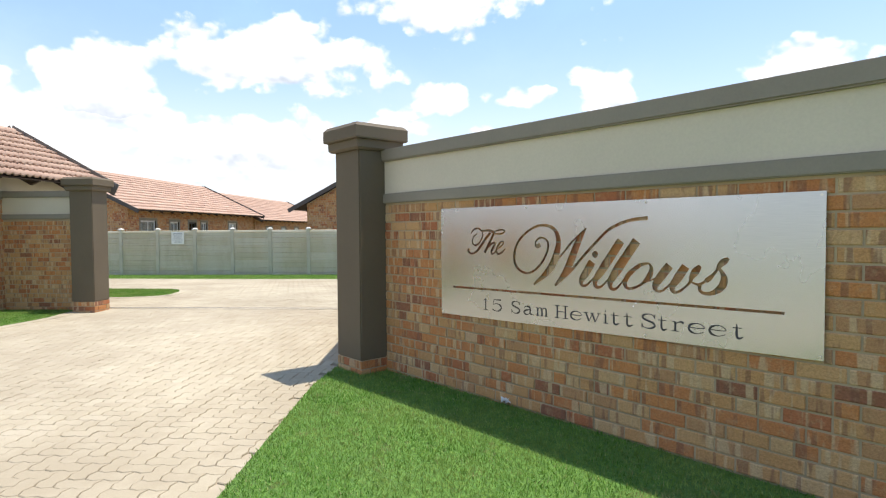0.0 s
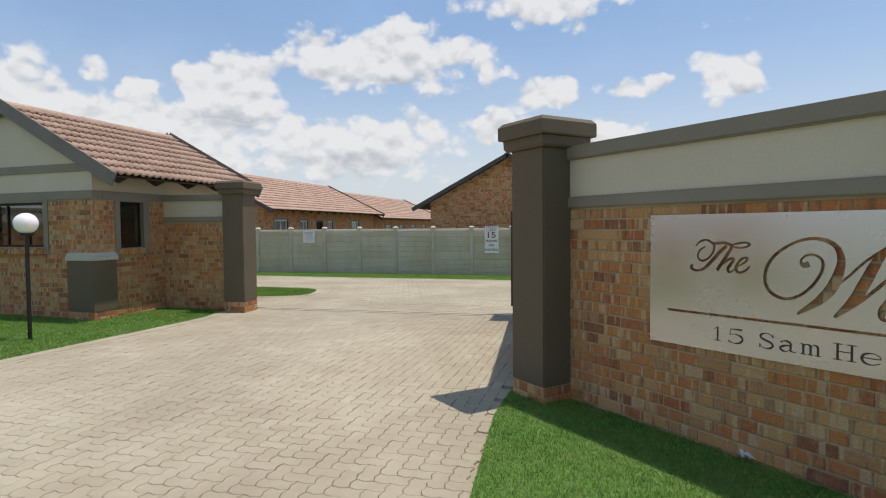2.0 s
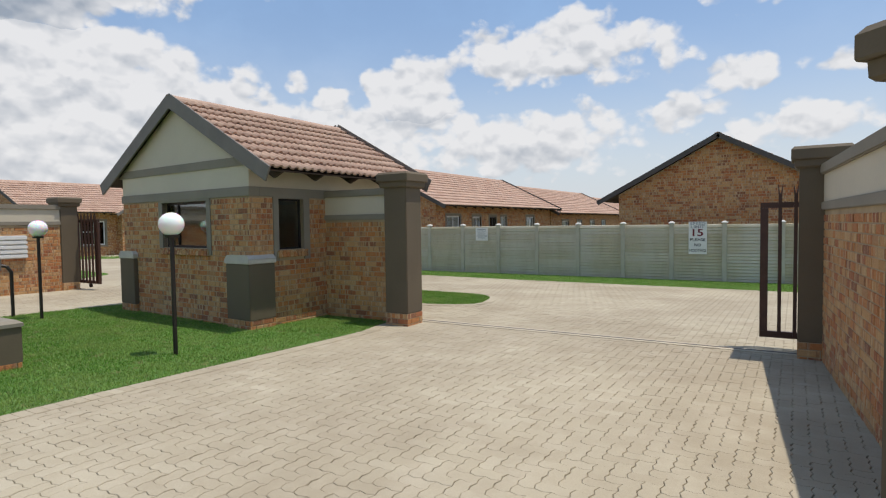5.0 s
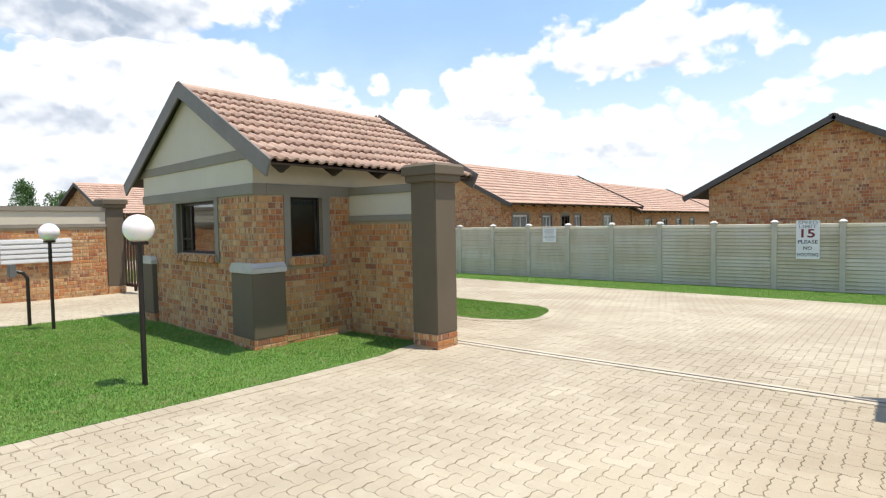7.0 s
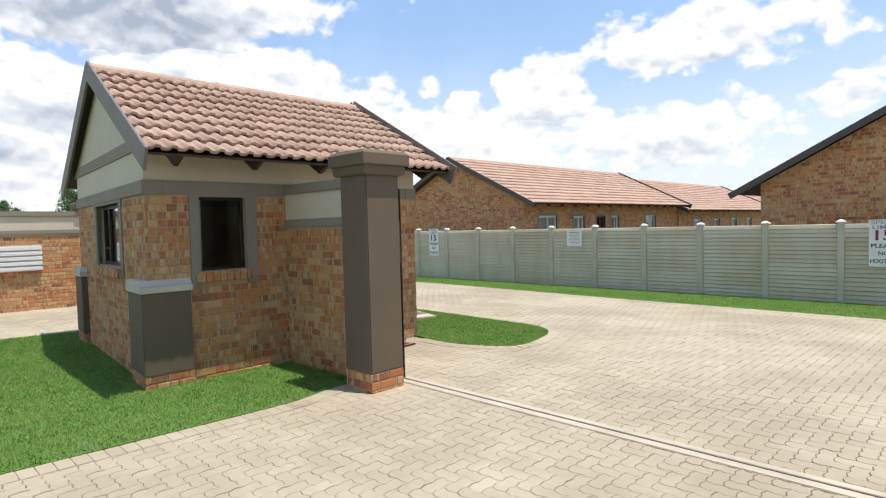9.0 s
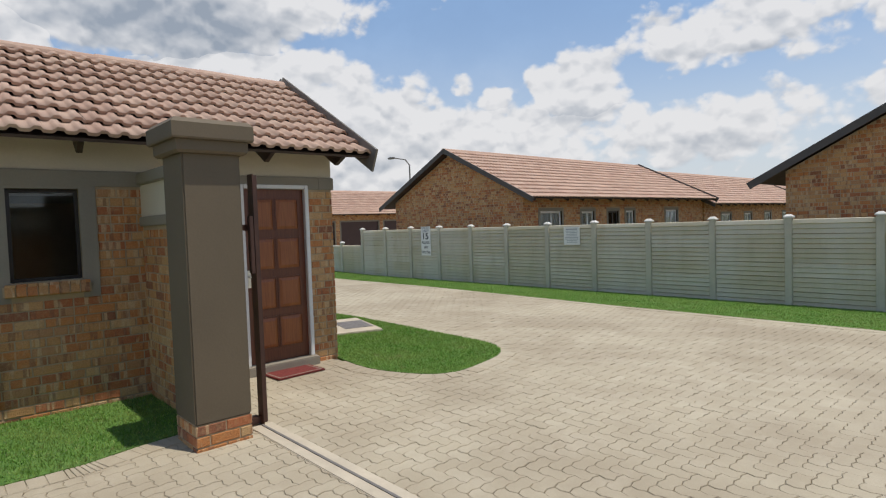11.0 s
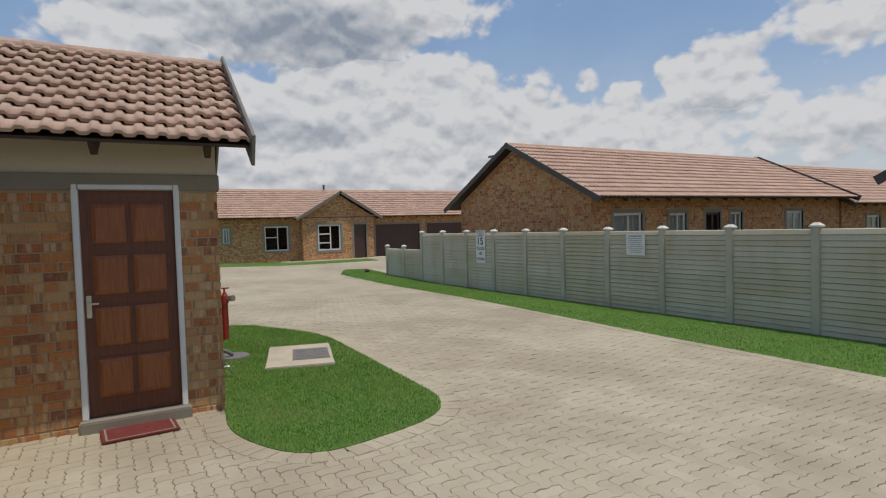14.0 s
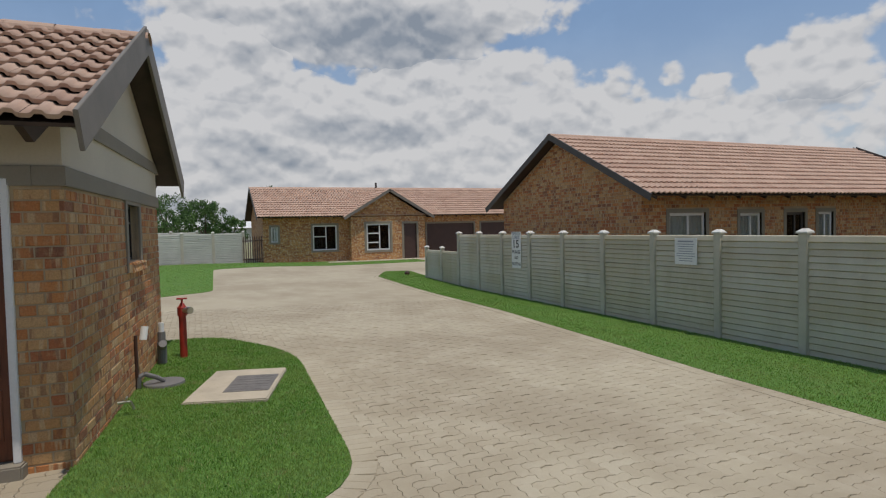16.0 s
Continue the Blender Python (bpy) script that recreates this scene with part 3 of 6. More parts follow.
def lawn(outline, density, seed, label):
    """Turf with a low edge, and short uneven blades on it."""
    bm = bmesh.new()
    face = bm.faces.new([bm.verts.new((x, y, 0)) for x, y in outline])
    if face.normal.z < 0:
        bmesh.ops.reverse_faces(bm, faces=[face])
    bm.normal_update()
    if bm.faces[:][0].normal.z < 0:
        bmesh.ops.reverse_faces(bm, faces=bm.faces[:])
    lower = [bm.verts.new((x, y, -0.08)) for x, y in outline]
    bm.verts.ensure_lookup_table()
    n = len(outline)
    for i in range(n):
        bm.faces.new((bm.verts[i], lower[i], lower[(i + 1) % n], bm.verts[(i + 1) % n]))
    bmesh.ops.triangulate(bm, faces=[f for f in bm.faces if len(f.verts) > 4])
    for _ in range(3):
        bmesh.ops.subdivide_edges(bm, edges=[e for e in bm.edges if e.calc_length() > 1.2], cuts=1)
    bmesh.ops.triangulate(bm, faces=bm.faces[:])
    for v in bm.verts:
        v.co.z += ground_z(v.co.x, v.co.y) + 0.012
    bmesh.ops.recalc_face_normals(bm, faces=bm.faces[:])
    base = part("lawn", bm, TURF)
    tagged(base, label, "lawn", kind="structure")
    rnd = np.random.default_rng(seed)
    x0, x1 = min(p[0] for p in outline), max(p[0] for p in outline)
    y0, y1 = max(-1.0, min(p[1] for p in outline)), max(p[1] for p in outline)
    n = int((x1 - x0) * (y1 - y0) * density)
    px, py = rnd.uniform(x0, x1, n), rnd.uniform(y0, y1, n)
    keep = np.zeros(n, bool)
    o = outline
    for (ax, ay), (bx, by) in zip(o, o[1:] + o[:1]):
        with np.errstate(divide="ignore", invalid="ignore"):
            keep ^= ((ay > py) != (by > py)) & (px < (bx - ax) * (py - ay) / (by - ay) + ax)
    px, py = px[keep], py[keep]
    n = len(px)
    pz = np.array([ground_z(a, b) for a, b in zip(px, py)]) + 0.010
    turn, tall = rnd.uniform(0, 6.283, n), rnd.uniform(0.012, 0.034, n)
    wide, lean, way = rnd.uniform(0.002, 0.0044, n) * (1.0 if density > 5000 else 1.5 if density > 2000 else 3.0), rnd.uniform(0.0, 0.026, n), rnd.uniform(0, 6.283, n)
    v = np.empty((n, 3, 3))
    v[:, 0] = np.c_[px + wide * np.cos(turn), py + wide * np.sin(turn), pz]
    v[:, 1] = np.c_[px - wide * np.cos(turn), py - wide * np.sin(turn), pz]
    v[:, 2] = np.c_[px + lean * np.cos(way), py + lean * np.sin(way), pz + tall]
    me = bpy.data.meshes.new("grass")
    me.vertices.add(3 * n), me.loops.add(3 * n), me.polygons.add(n)
    me.vertices.foreach_set("co", v.ravel())
    me.loops.foreach_set("vertex_index", np.arange(3 * n, dtype=np.int32))
    me.polygons.foreach_set("loop_start", np.arange(0, 3 * n, 3, dtype=np.int32))
    me.update(calc_edges=True)
    tagged(part("grass", me, BLADE), "short bright green mown lawn grass", "grass", kind="stuff")


LAWN_LABELS = ["mown green lawn in front of the gatehouse", "mown green lawn below the brick sign wall", "rounded green lawn island behind the gatehouse",
               "narrow grass verge along the precast fence", "green lawn in front of the far house"]
for k, ((outline, density), label) in enumerate(zip(LAWNS, LAWN_LABELS)):
    lawn(outline, density, 20 + k, label)

# the bed under the paving
bm = bmesh.new()
gx, gy = [-34.5 + 1.5 * i for i in range(28)] + [9.0], [-6.0 + 1.5 * j for j in range(21)]
grid = [[bm.verts.new((x, y, ground_z(x, y) - 0.012)) for x in gx] for y in gy]
for j in range(len(gy) - 1):
    for i in range(len(gx) - 1):
        bm.faces.new((grid[j][i], grid[j][i + 1], grid[j + 1][i + 1], grid[j + 1][i]))
pavement = part("pavement", bm, JOINT)
tagged(pavement, "pale interlocking concrete block paving with sandy joints", "paving", kind="structure")


# ---- walls, pillars and gates at the entrance ----
def pillar(m, label, foot=-0.12):
    """A plastered gate pillar: a brick foot, a shaft and a stepped cap."""
    p = thing("gate_pillar", label, "pillar", m, "gate pillars")
    core = part("brick_foot", boxed(-0.212, 0.212, -0.212, 0.212, foot, 0.2), MORTAR, p, "orange face-brick foot")
    for k in range(4):
        r = pose(0, 0, 0, 0, 0, 90 * k)
        for c in range(int((0.2 - foot) / COURSE)):
            z = 0.2 - COURSE * (c + 0.5)
            spans = [(-0.216, 0.006), (0.018, 0.216)] if (c + k) % 2 else [(-0.216, -0.12), (-0.108, 0.114), (0.126, 0.216)]
            for a, b in spans:
                ob = new("brick", BRICK_MESH)
                ob.parent = core
                ob.matrix_basis = r @ Matrix.LocRotScale(((a + b) / 2, -0.22, z), None, ((b - a) / BL, 1, 1))
    bm = bmesh.new()
    box(bm, -0.22, 0.22, -0.22, 0.22, 0.2, 2.26, 0.012)
    part("shaft", bm, TAUPE, p)
    bm = bmesh.new()
    frustum(bm, 0.25, 2.25, 0.268, 2.27), frustum(bm, 0.268, 2.27, 0.272, 2.345), frustum(bm, 0.30, 2.347, 0.306, 2.36), frustum(bm, 0.306, 2.36, 0.306, 2.465), frustum(bm, 0.306, 2.465, 0.275, 2.5)
    part("cap", bm, TAUPE, p)
    return p


def garden_wall(name, m, length, label, single, about, foot=-0.15, top=2.285, thick=0.24, back=True):
    """A brick wall along x, its face towards -y, with plaster bands and a coping."""
    low = top - 0.53
    bm = bmesh.new()
    box(bm, 0, length, 0, thick, foot, low)
    w = part(name, bm, MORTAR, m=m)
    tagged(w, label, "wall", kind="structure")
    bm = bmesh.new()
    box(bm, -0.004, length, -0.035, thick + 0.035, low, low + 0.095, 0.008)
    part("plaster_band", bm, BAND, w, "grey plaster band")
    part("plaster_panel", boxed(0, length, -0.012, thick + 0.012, low + 0.095, top - 0.12), CREAM, w, "cream plaster panel")
    bm = bmesh.new()
    box(bm, -0.004, length, -0.05, thick + 0.05, top - 0.12, top, 0.012)
    part("coping", bm, BAND, w, "grey plaster coping")
    lay(w, courses(0, length, foot, low, seed=int(length * 10)), 0.0, single, about)
    return w


P1 = (-0.995, 5.91, 0.02)
pillar(pose(*P1, 0, 0, -45), "tall dark taupe plastered pillar at the sign wall")
pillar(pose(-7.2, 10.51, 0.0), "tall dark taupe plastered pillar joined to the gatehouse")
pillar(pose(-18.6, 10.75, 0.0), "tall dark taupe plastered pillar at the exit lane")
pillar(pose(-1.39, 10.87, 0.0), "tall dark taupe plastered pillar beside the open gate")
SIGN_TURN = -45.0
SIGN_WALL = pose(*P1[:2], 0.0, 0, 0, SIGN_TURN) @ pose(0.2, 0.09, 0)
garden_wall("wall_sign", SIGN_WALL, 9.0, "face-brick entrance wall with cream plaster frieze and grey coping", 300, 2.6)
garden_wall("wall_east", pose(-1.36, 10.7, 0, 0, 0, -85.0), 4.72, "face-brick return wall with cream plaster frieze and grey coping", 300, 0.8, foot=-0.1)
garden_wall("wall_west", pose(-18.42, -1.0, 0, 0, 0, 90), 11.55, "face-brick wall with cream frieze beside the exit lane", 0, 9.0, foot=-0.1)
garden_wall("wall_wing", pose(-8.95, 10.53, 0), 1.56, "short face-brick wing wall between gatehouse and pillar", 0, 0.8, top=2.27, foot=-0.1, thick=0.11)


# ---- roofs ----
TILE_W, TILE_STEP = 0.334, 0.337


def tile_corners(seg=20, thick=0.020, width=TILE_W, step=TILE_STEP):
    """A roof tile with two rolls and flat pans: x across, y up the slope, z off it; its lower edge rides on the tile below."""
    verts, faces = [], []
    for v, lift in ((0.0, 0.046), (step + 0.05, 0.0)):
        for i in range(seg + 1):
            u = width * i / seg
            p = (2 * i / seg + 0.05) % 1.0
            roll = max(0.0, min(1.0, min(p - 0.40, 0.98 - p) / 0.16))
            verts.append((u, v, lift + 0.028 * roll * roll * (3 - 2 * roll)))
    n = seg + 1
    for i in range(n):
        x, y, z = verts[i]
        verts.append((x, y + 0.004, z - thick - 0.012))
    for i in range(seg):
        faces += [(i, i + 1, n + i + 1, n + i), (2 * n + i, 2 * n + i + 1, i + 1, i)]
    return verts, faces


TILE_MESH = mesh_from("roof_tile", *tile_corners())
TILE_MESH.materials.append(TILE)
for p in TILE_MESH.polygons:
    p.use_smooth = p.index % 2 == 0


def slope_frame(x, z, y, run, rise, side):
    """A frame at an eave: x along the eave, y up the slope, z off it. side 1: the slope falls towards +x."""
    d = math.hypot(run, rise)
    c, s = run / d, rise / d
    return Matrix(((0, -c * side, s * side, x), (side, 0, 0, y), (0, s, c, z), (0, 0, 0, 1)))


def tile_field(parent, m, length, slope, rows, cols, step, material, seg=8):
    """All tiles of a far slope, joined."""
    v, f = tile_corners(seg, width=length / cols, step=step)
    verts, faces = [], []
    for r in range(rows):
        for c in range(cols):
            k, dx, dy = len(verts), c * length / cols, r * step
            verts += [(a + dx, b + dy, z) for a, b, z in v]
            faces += [tuple(i + k for i in q) for q in f]
    part("roof_tiles", mesh_from("roof_tiles", verts, faces), material, parent, kind="stuff", m=m)


def ridge_caps(parent, x, z, y0, y1, material):
    n = max(3, round((y1 - y0) / 0.42))
    d = (y1 - y0) / n
    bm = bmesh.new()
    ring = [(0.155 * math.cos(a), 0.11 * math.sin(a)) for a in [math.pi * k / 8 for k in range(9)]]
    for i in range(8):
        (xa, za), (xb, zb) = ring[i], ring[i + 1]
        a, b = bm.verts.new((xa, 0, za)), bm.verts.new((xb, 0, zb))
        c, e = bm.verts.new((xb * 0.9, d + 0.03, zb * 0.88)), bm.verts.new((xa * 0.9, d + 0.03, za * 0.88))
        bm.faces.new((a, b, c, e))
        bm.faces.new((b, a, bm.verts.new((xa * 0.8, 0, za * 0.8)), bm.verts.new((xb * 0.8, 0, zb * 0.8))))
    bmesh.ops.remove_doubles(bm, verts=bm.verts, dist=0.0005)
    me = mesh_of("ridge_tile", bm)
    rnd = random.Random(5)
    for k in range(n):
        part("ridge_tile", me, material, parent, m=pose(x, y0 + k * d, z - 0.035 + rnd.uniform(-0.004, 0.004), rnd.uniform(-0.5, 0.5)))


def window(parent, name, u0, u1, z0, z1, m, cross=(), material=STEEL_BLACK, deep=0.05, curtain=None, bar=0.022, glass=GLASS):
    """A window in an opening of a wall along x: frame bars, a pane, sometimes a curtain behind it."""
    w = part(name, boxed(u0, u1, deep + 0.012, deep + 0.018, z0, z1), glass, parent, "dark-looking glass pane in a slim metal frame", m=m)
    w.visible_shadow = False
    bars = [(u0, u0 + bar * 1.4, z0, z1), (u1 - bar * 1.4, u1, z0, z1), (u0 + bar * 1.4, u1 - bar * 1.4, z0, z0 + bar * 1.4), (u0 + bar * 1.4, u1 - bar * 1.4, z1 - bar * 1.4, z1)]
    for kind, a, lo, hi in cross:
        if kind == "v":
            bars.append((a - bar / 2, a + bar / 2, z0 + (z1 - z0) * lo, z0 + (z1 - z0) * hi))
        else:
            bars.append((u0 + (u1 - u0) * lo, u0 + (u1 - u0) * hi, a - bar / 2, a + bar / 2))
    for a, b, c, d in bars:
        part("window_frame", boxed(a, b, deep - 0.012, deep + 0.03, c, d), material, w)
    if curtain:
        bm = bmesh.new()
        n = 24
        ring = [(u0 + (u1 - u0) * i / n, deep + 0.055 + 0.02 * math.sin(i * 2.3)) for i in range(n + 1)]
        for (xa, ya), (xb, yb) in zip(ring, ring[1:]):
            bm.faces.new([bm.verts.new(p) for p in ((xa, ya, z0), (xb, yb, z0), (xb, yb, z1), (xa, ya, z1))])
        part("curtain", bm, BLIND, w)
    return w


# ---- gatehouse ----
GX, GY, GW, GD = -8.957, 8.85, 4.15, 3.87
gatehouse = thing("gatehouse", "small face-brick gatehouse with cream plaster gables and tiled roof", "gatehouse", pose(GX, GY, 0, 0, 0, -0.8))
RIDGE_Z, EAVE_Z, RUN = 3.93, 2.52, 2.66
MID = -GW / 2
TOPB = 2.13
FRONT_WIN, SIDE_WIN, BACK_WIN = (1.5, 2.95, 1.29, 2.1), (0.57, 1.13, 1.26, 2.11), (2.15, 2.8, 1.46, 2.1)
DOOR = (2.68, 3.54, 0.0, 2.19)
SIDES = [("front", pose(-GW, 0, 0), GW, [FRONT_WIN]), ("side", pose(0, 0, 0, 0, 0, 90), GD, [SIDE_WIN, DOOR]),
         ("back", pose(0, GD, 0, 0, 0, 180), GW, [BACK_WIN]), ("far", pose(-GW, GD, 0, 0, 0, -90), GD, [])]
for which, m, length, holes in SIDES:
    bm = bmesh.new()
    end = 0.0 if which in ("front", "back") else 0.2
    holed(bm, end, length - end, -0.12, TOPB + 0.04, 0, 0.2, holes)
    w = part("wall", bm, MORTAR, gatehouse, "orange and straw face-brick wall", m=m)
    frames = {"front": [(1.38, 3.07, 1.2, 2.2)], "side": [(0.46, 1.27, 1.1, 2.2), DOOR], "back": [(2.05, 2.9, 1.36, 2.2)], "far": []}[which]
    single, about = {"front": (60, 2.0), "side": (170, 2.6), "back": (70, 0.4), "far": (0, 0)}[which]
    lay(w, courses(-0.008, length + 0.008, -0.12, TOPB, frames, seed=len(which)), 0.0, single, about)
    # plaster surrounds and brick sills
    for u0, u1, z0, z1 in frames:
        hole = {"front": FRONT_WIN, "side": SIDE_WIN, "back": BACK_WIN}[which]
        if (u0, u1, z0, z1) == DOOR:
            continue
        bm = bmesh.new()
        holed(bm, u0, u1, z0 - 0.02, TOPB + 0.03, -0.022, 0.06, [(hole[0], hole[1], z0 - 0.1, hole[3])])
        part("plaster_surround", bm, BAND, w, "grey plaster window surround")
        sill = part("window_sill", boxed(hole[0] - 0.06, hole[1] + 0.06, -0.05, 0.1, hole[2] - 0.12, hole[2] - 0.03), MORTAR, w, "sloping sill of bricks on edge")
        n = round((hole[1] - hole[0] + 0.1) / 0.086)
        for k in range(n):
            ob = new("brick", BRICK_MESH)
            ob.parent = sill
            a = hole[0] - 0.05 + (k + 0.5) * (hole[1] - hole[0] + 0.1) / n
            ob.matrix_basis = Matrix.LocRotScale((a, -0.065, hole[2] - 0.072), Euler((radians(-14), 0, 0)), (0.073 / BL, 1, 1.35))
            cap = new("brick", BRICK_MESH)
            cap.parent = sill
            cap.matrix_basis = Matrix.LocRotScale((a, 0.0, hole[2] - 0.018), Euler((radians(-100), 0, 0)), (0.073 / BL, 1, 1.75))
    if which == "front":
        window(w, "window", *FRONT_WIN, pose(0, 0, 0), [("v", 1.88, 0, 1), ("h", 1.52, 0, 0.27)], deep=0.09, glass=MIRROR_GLASS, bar=0.03)
    elif which == "side":
        window(w, "window", *SIDE_WIN, pose(0, 0, 0), [], deep=0.08)
    elif which == "back":
        window(w, "window", *BACK_WIN, pose(0, 0, 0), [("h", 1.9, 0, 1)], deep=0.09)
    if which == "side":
        side_wall = w
bm = bmesh.new()
for a, b, c, d in ((-GW - 0.03, 0.03, -0.03, 0.18), (-GW - 0.03, 0.03, GD - 0.18, GD + 0.03), (-0.18, 0.03, 0.18, GD - 0.18), (-GW - 0.03, -GW + 0.18, 0.18, GD - 0.18)):
    box(bm, a, b, c, d, TOPB + 0.005, TOPB + 0.155, 0.006)
part("plaster_band", bm, BAND, gatehouse, "grey plaster band")
for a, b in ((-0.2, 0.006), (-GW - 0.006, -GW + 0.2)):
    part("plaster_wall", boxed(a, b, 0.2, GD - 0.2, TOPB + 0.155, 2.72), CREAM, gatehouse, "cream plaster upper wall")
SL = (RIDGE_Z - EAVE_Z) / RUN
roof_at = lambda x: RIDGE_Z - 0.10 - SL * abs(x - MID)
for y0, y1, f in ((-0.006, 0.2, -1), (GD - 0.2, GD + 0.006, 1)):
    bm = bmesh.new()
    prism(bm, [(-GW - 0.006, TOPB + 0.155), (0.006, TOPB + 0.155), (0.006, roof_at(0)), (MID, roof_at(MID)), (-GW - 0.006, roof_at(0))], y0, y1)
    part("gable", bm, CREAM, gatehouse, "cream plaster gable")
    bm = bmesh.new()
    half = (RIDGE_Z - 0.12 - 2.78) / SL
    a, b = (y0 - 0.022, y0 + 0.05) if f < 0 else (y1 - 0.05, y1 + 0.022)
    prism(bm, [(MID - half - 0.27, 2.62), (MID + half + 0.27, 2.62), (MID + half, 2.76), (MID - half, 2.76)], a, b)
    part("gable_band", bm, BAND, gatehouse, "grey plaster band across the gable")
part("ceiling_board", boxed(-GW + 0.2, -0.2, 0.2, GD - 0.2, 2.32, 2.34), CREAM, gatehouse)
part("floor_slab", boxed(-GW + 0.2, -0.2, 0.2, GD - 0.2, -0.05, 0.06), CONCRETE, gatehouse)
# corner piers
for x0, x1 in ((-0.56, 0.06), (-GW - 0.06, -GW + 0.5)):
    bm = bmesh.new()
    box(bm, x0, x1, -0.09, 0.43, 0.17, 1.06, 0.008)
    pier = part("corner_pier", bm, TAUPE, gatehouse, "dark taupe plastered corner pier")
    foot = part("brick_foot", boxed(x0 + 0.015, x1 - 0.015, -0.075, 0.415, -0.12, 0.172), MORTAR, pier)
    for k, (mm, ln) in enumerate(((pose(x0, -0.085, 0), x1 - x0), (pose(x1 - 0.005, -0.09, 0, 0, 0, 90), 0.52))):
        for u, z, length in courses(0, ln, -0.09, 0.175, seed=k):
            ob = new("brick", BRICK_MESH)
            ob.parent = pier
            ob.matrix_basis = mm @ Matrix.LocRotScale((u, 0, z), None, (length / BL, 1, 1))
    bm = bmesh.new()
    box(bm, x0 - 0.02, x1 + 0.02, -0.11, 0.45, 1.062, 1.14, 0.01)
    prism(bm, [(x0 - 0.02, 1.14), (x1 + 0.02, 1.14), (x1 - 0.05, 1.2), (x0 + 0.05, 1.2)], -0.1, 0.44)
    part("pier_cap", bm, PALE, pier, "pale sloped plaster cap")
# door
w = side_wall
for a, b, c, d in ((DOOR[0], DOOR[0] + 0.05, 0.1, DOOR[3]), (DOOR[1] - 0.05, DOOR[1], 0.1, DOOR[3]), (DOOR[0] + 0.05, DOOR[1] - 0.05, DOOR[3] - 0.05, DOOR[3])):
    bm = bmesh.new()
    box(bm, a, b, -0.036, 0.1, c, d, 0.006)
    part("door_frame", bm, WHITE, w, "white painted steel door frame")
bm = bmesh.new()
box(bm, DOOR[0] + 0.052, DOOR[1] - 0.052, 0.03, 0.07, 0.105, DOOR[3] - 0.052)
door = part("door", bm, DOOR_DARK, w, "eight-panel reddish brown meranti door, closed")
du, dz0 = (DOOR[1] - DOOR[0] - 0.104), 0.105
for r in range(4):
    for c in range(2):
        u = DOOR[0] + 0.052 + du * (0.29 + 0.42 * c)
        z = dz0 + 0.34 + r * 0.465
        bm = bmesh.new()
        v0 = [bm.verts.new((u + a * 0.135, 0.028, z + b * 0.175)) for a, b in ((-1, -1), (1, -1), (1, 1), (-1, 1))]
        v1 = [bm.verts.new((u + a * 0.10, 0.016, z + b * 0.14)) for a, b in ((-1, -1), (1, -1), (1, 1), (-1, 1))]
        bm.faces.new(v1)
        for i in range(4):
            bm.faces.new((v0[i], v0[(i + 1) % 4], v1[(i + 1) % 4], v1[i]))
        part("door_panel", bm, DOOR_LIGHT, door)
        bm = bmesh.new()
        for a, b, cc, d in ((-0.155, 0.155, 0.175, 0.195), (-0.155, 0.155, -0.195, -0.175), (-0.155, -0.135, -0.175, 0.175), (0.135, 0.155, -0.175, 0.175)):
            box(bm, u + a, u + b, 0.02, 0.031, z + cc, z + d, 0.003)
        part("panel_moulding", bm, DOOR_DARK, door)
bm = bmesh.new()
box(bm, DOOR[0] + 0.068, DOOR[0] + 0.108, 0.018, 0.03, 1.0, 1.2, 0.004)
box(bm, DOOR[0] + 0.08, DOOR[0] + 0.17, -0.028, -0.012, 1.12, 1.136, 0.004)
rod(bm, (DOOR[0] + 0.088, -0.024, 1.128), (DOOR[0] + 0.088, 0.024, 1.128), 0.01)
part("door_handle", bm, CHROME, door, "chrome lever handle on a long plate")
bm = bmesh.new()
box(bm, DOOR[0] - 0.02, DOOR[1] + 0.03, -0.12, 0.2, -0.05, 0.1, 0.012)
part("door_step", bm, BAND, w, "grey plastered door step")
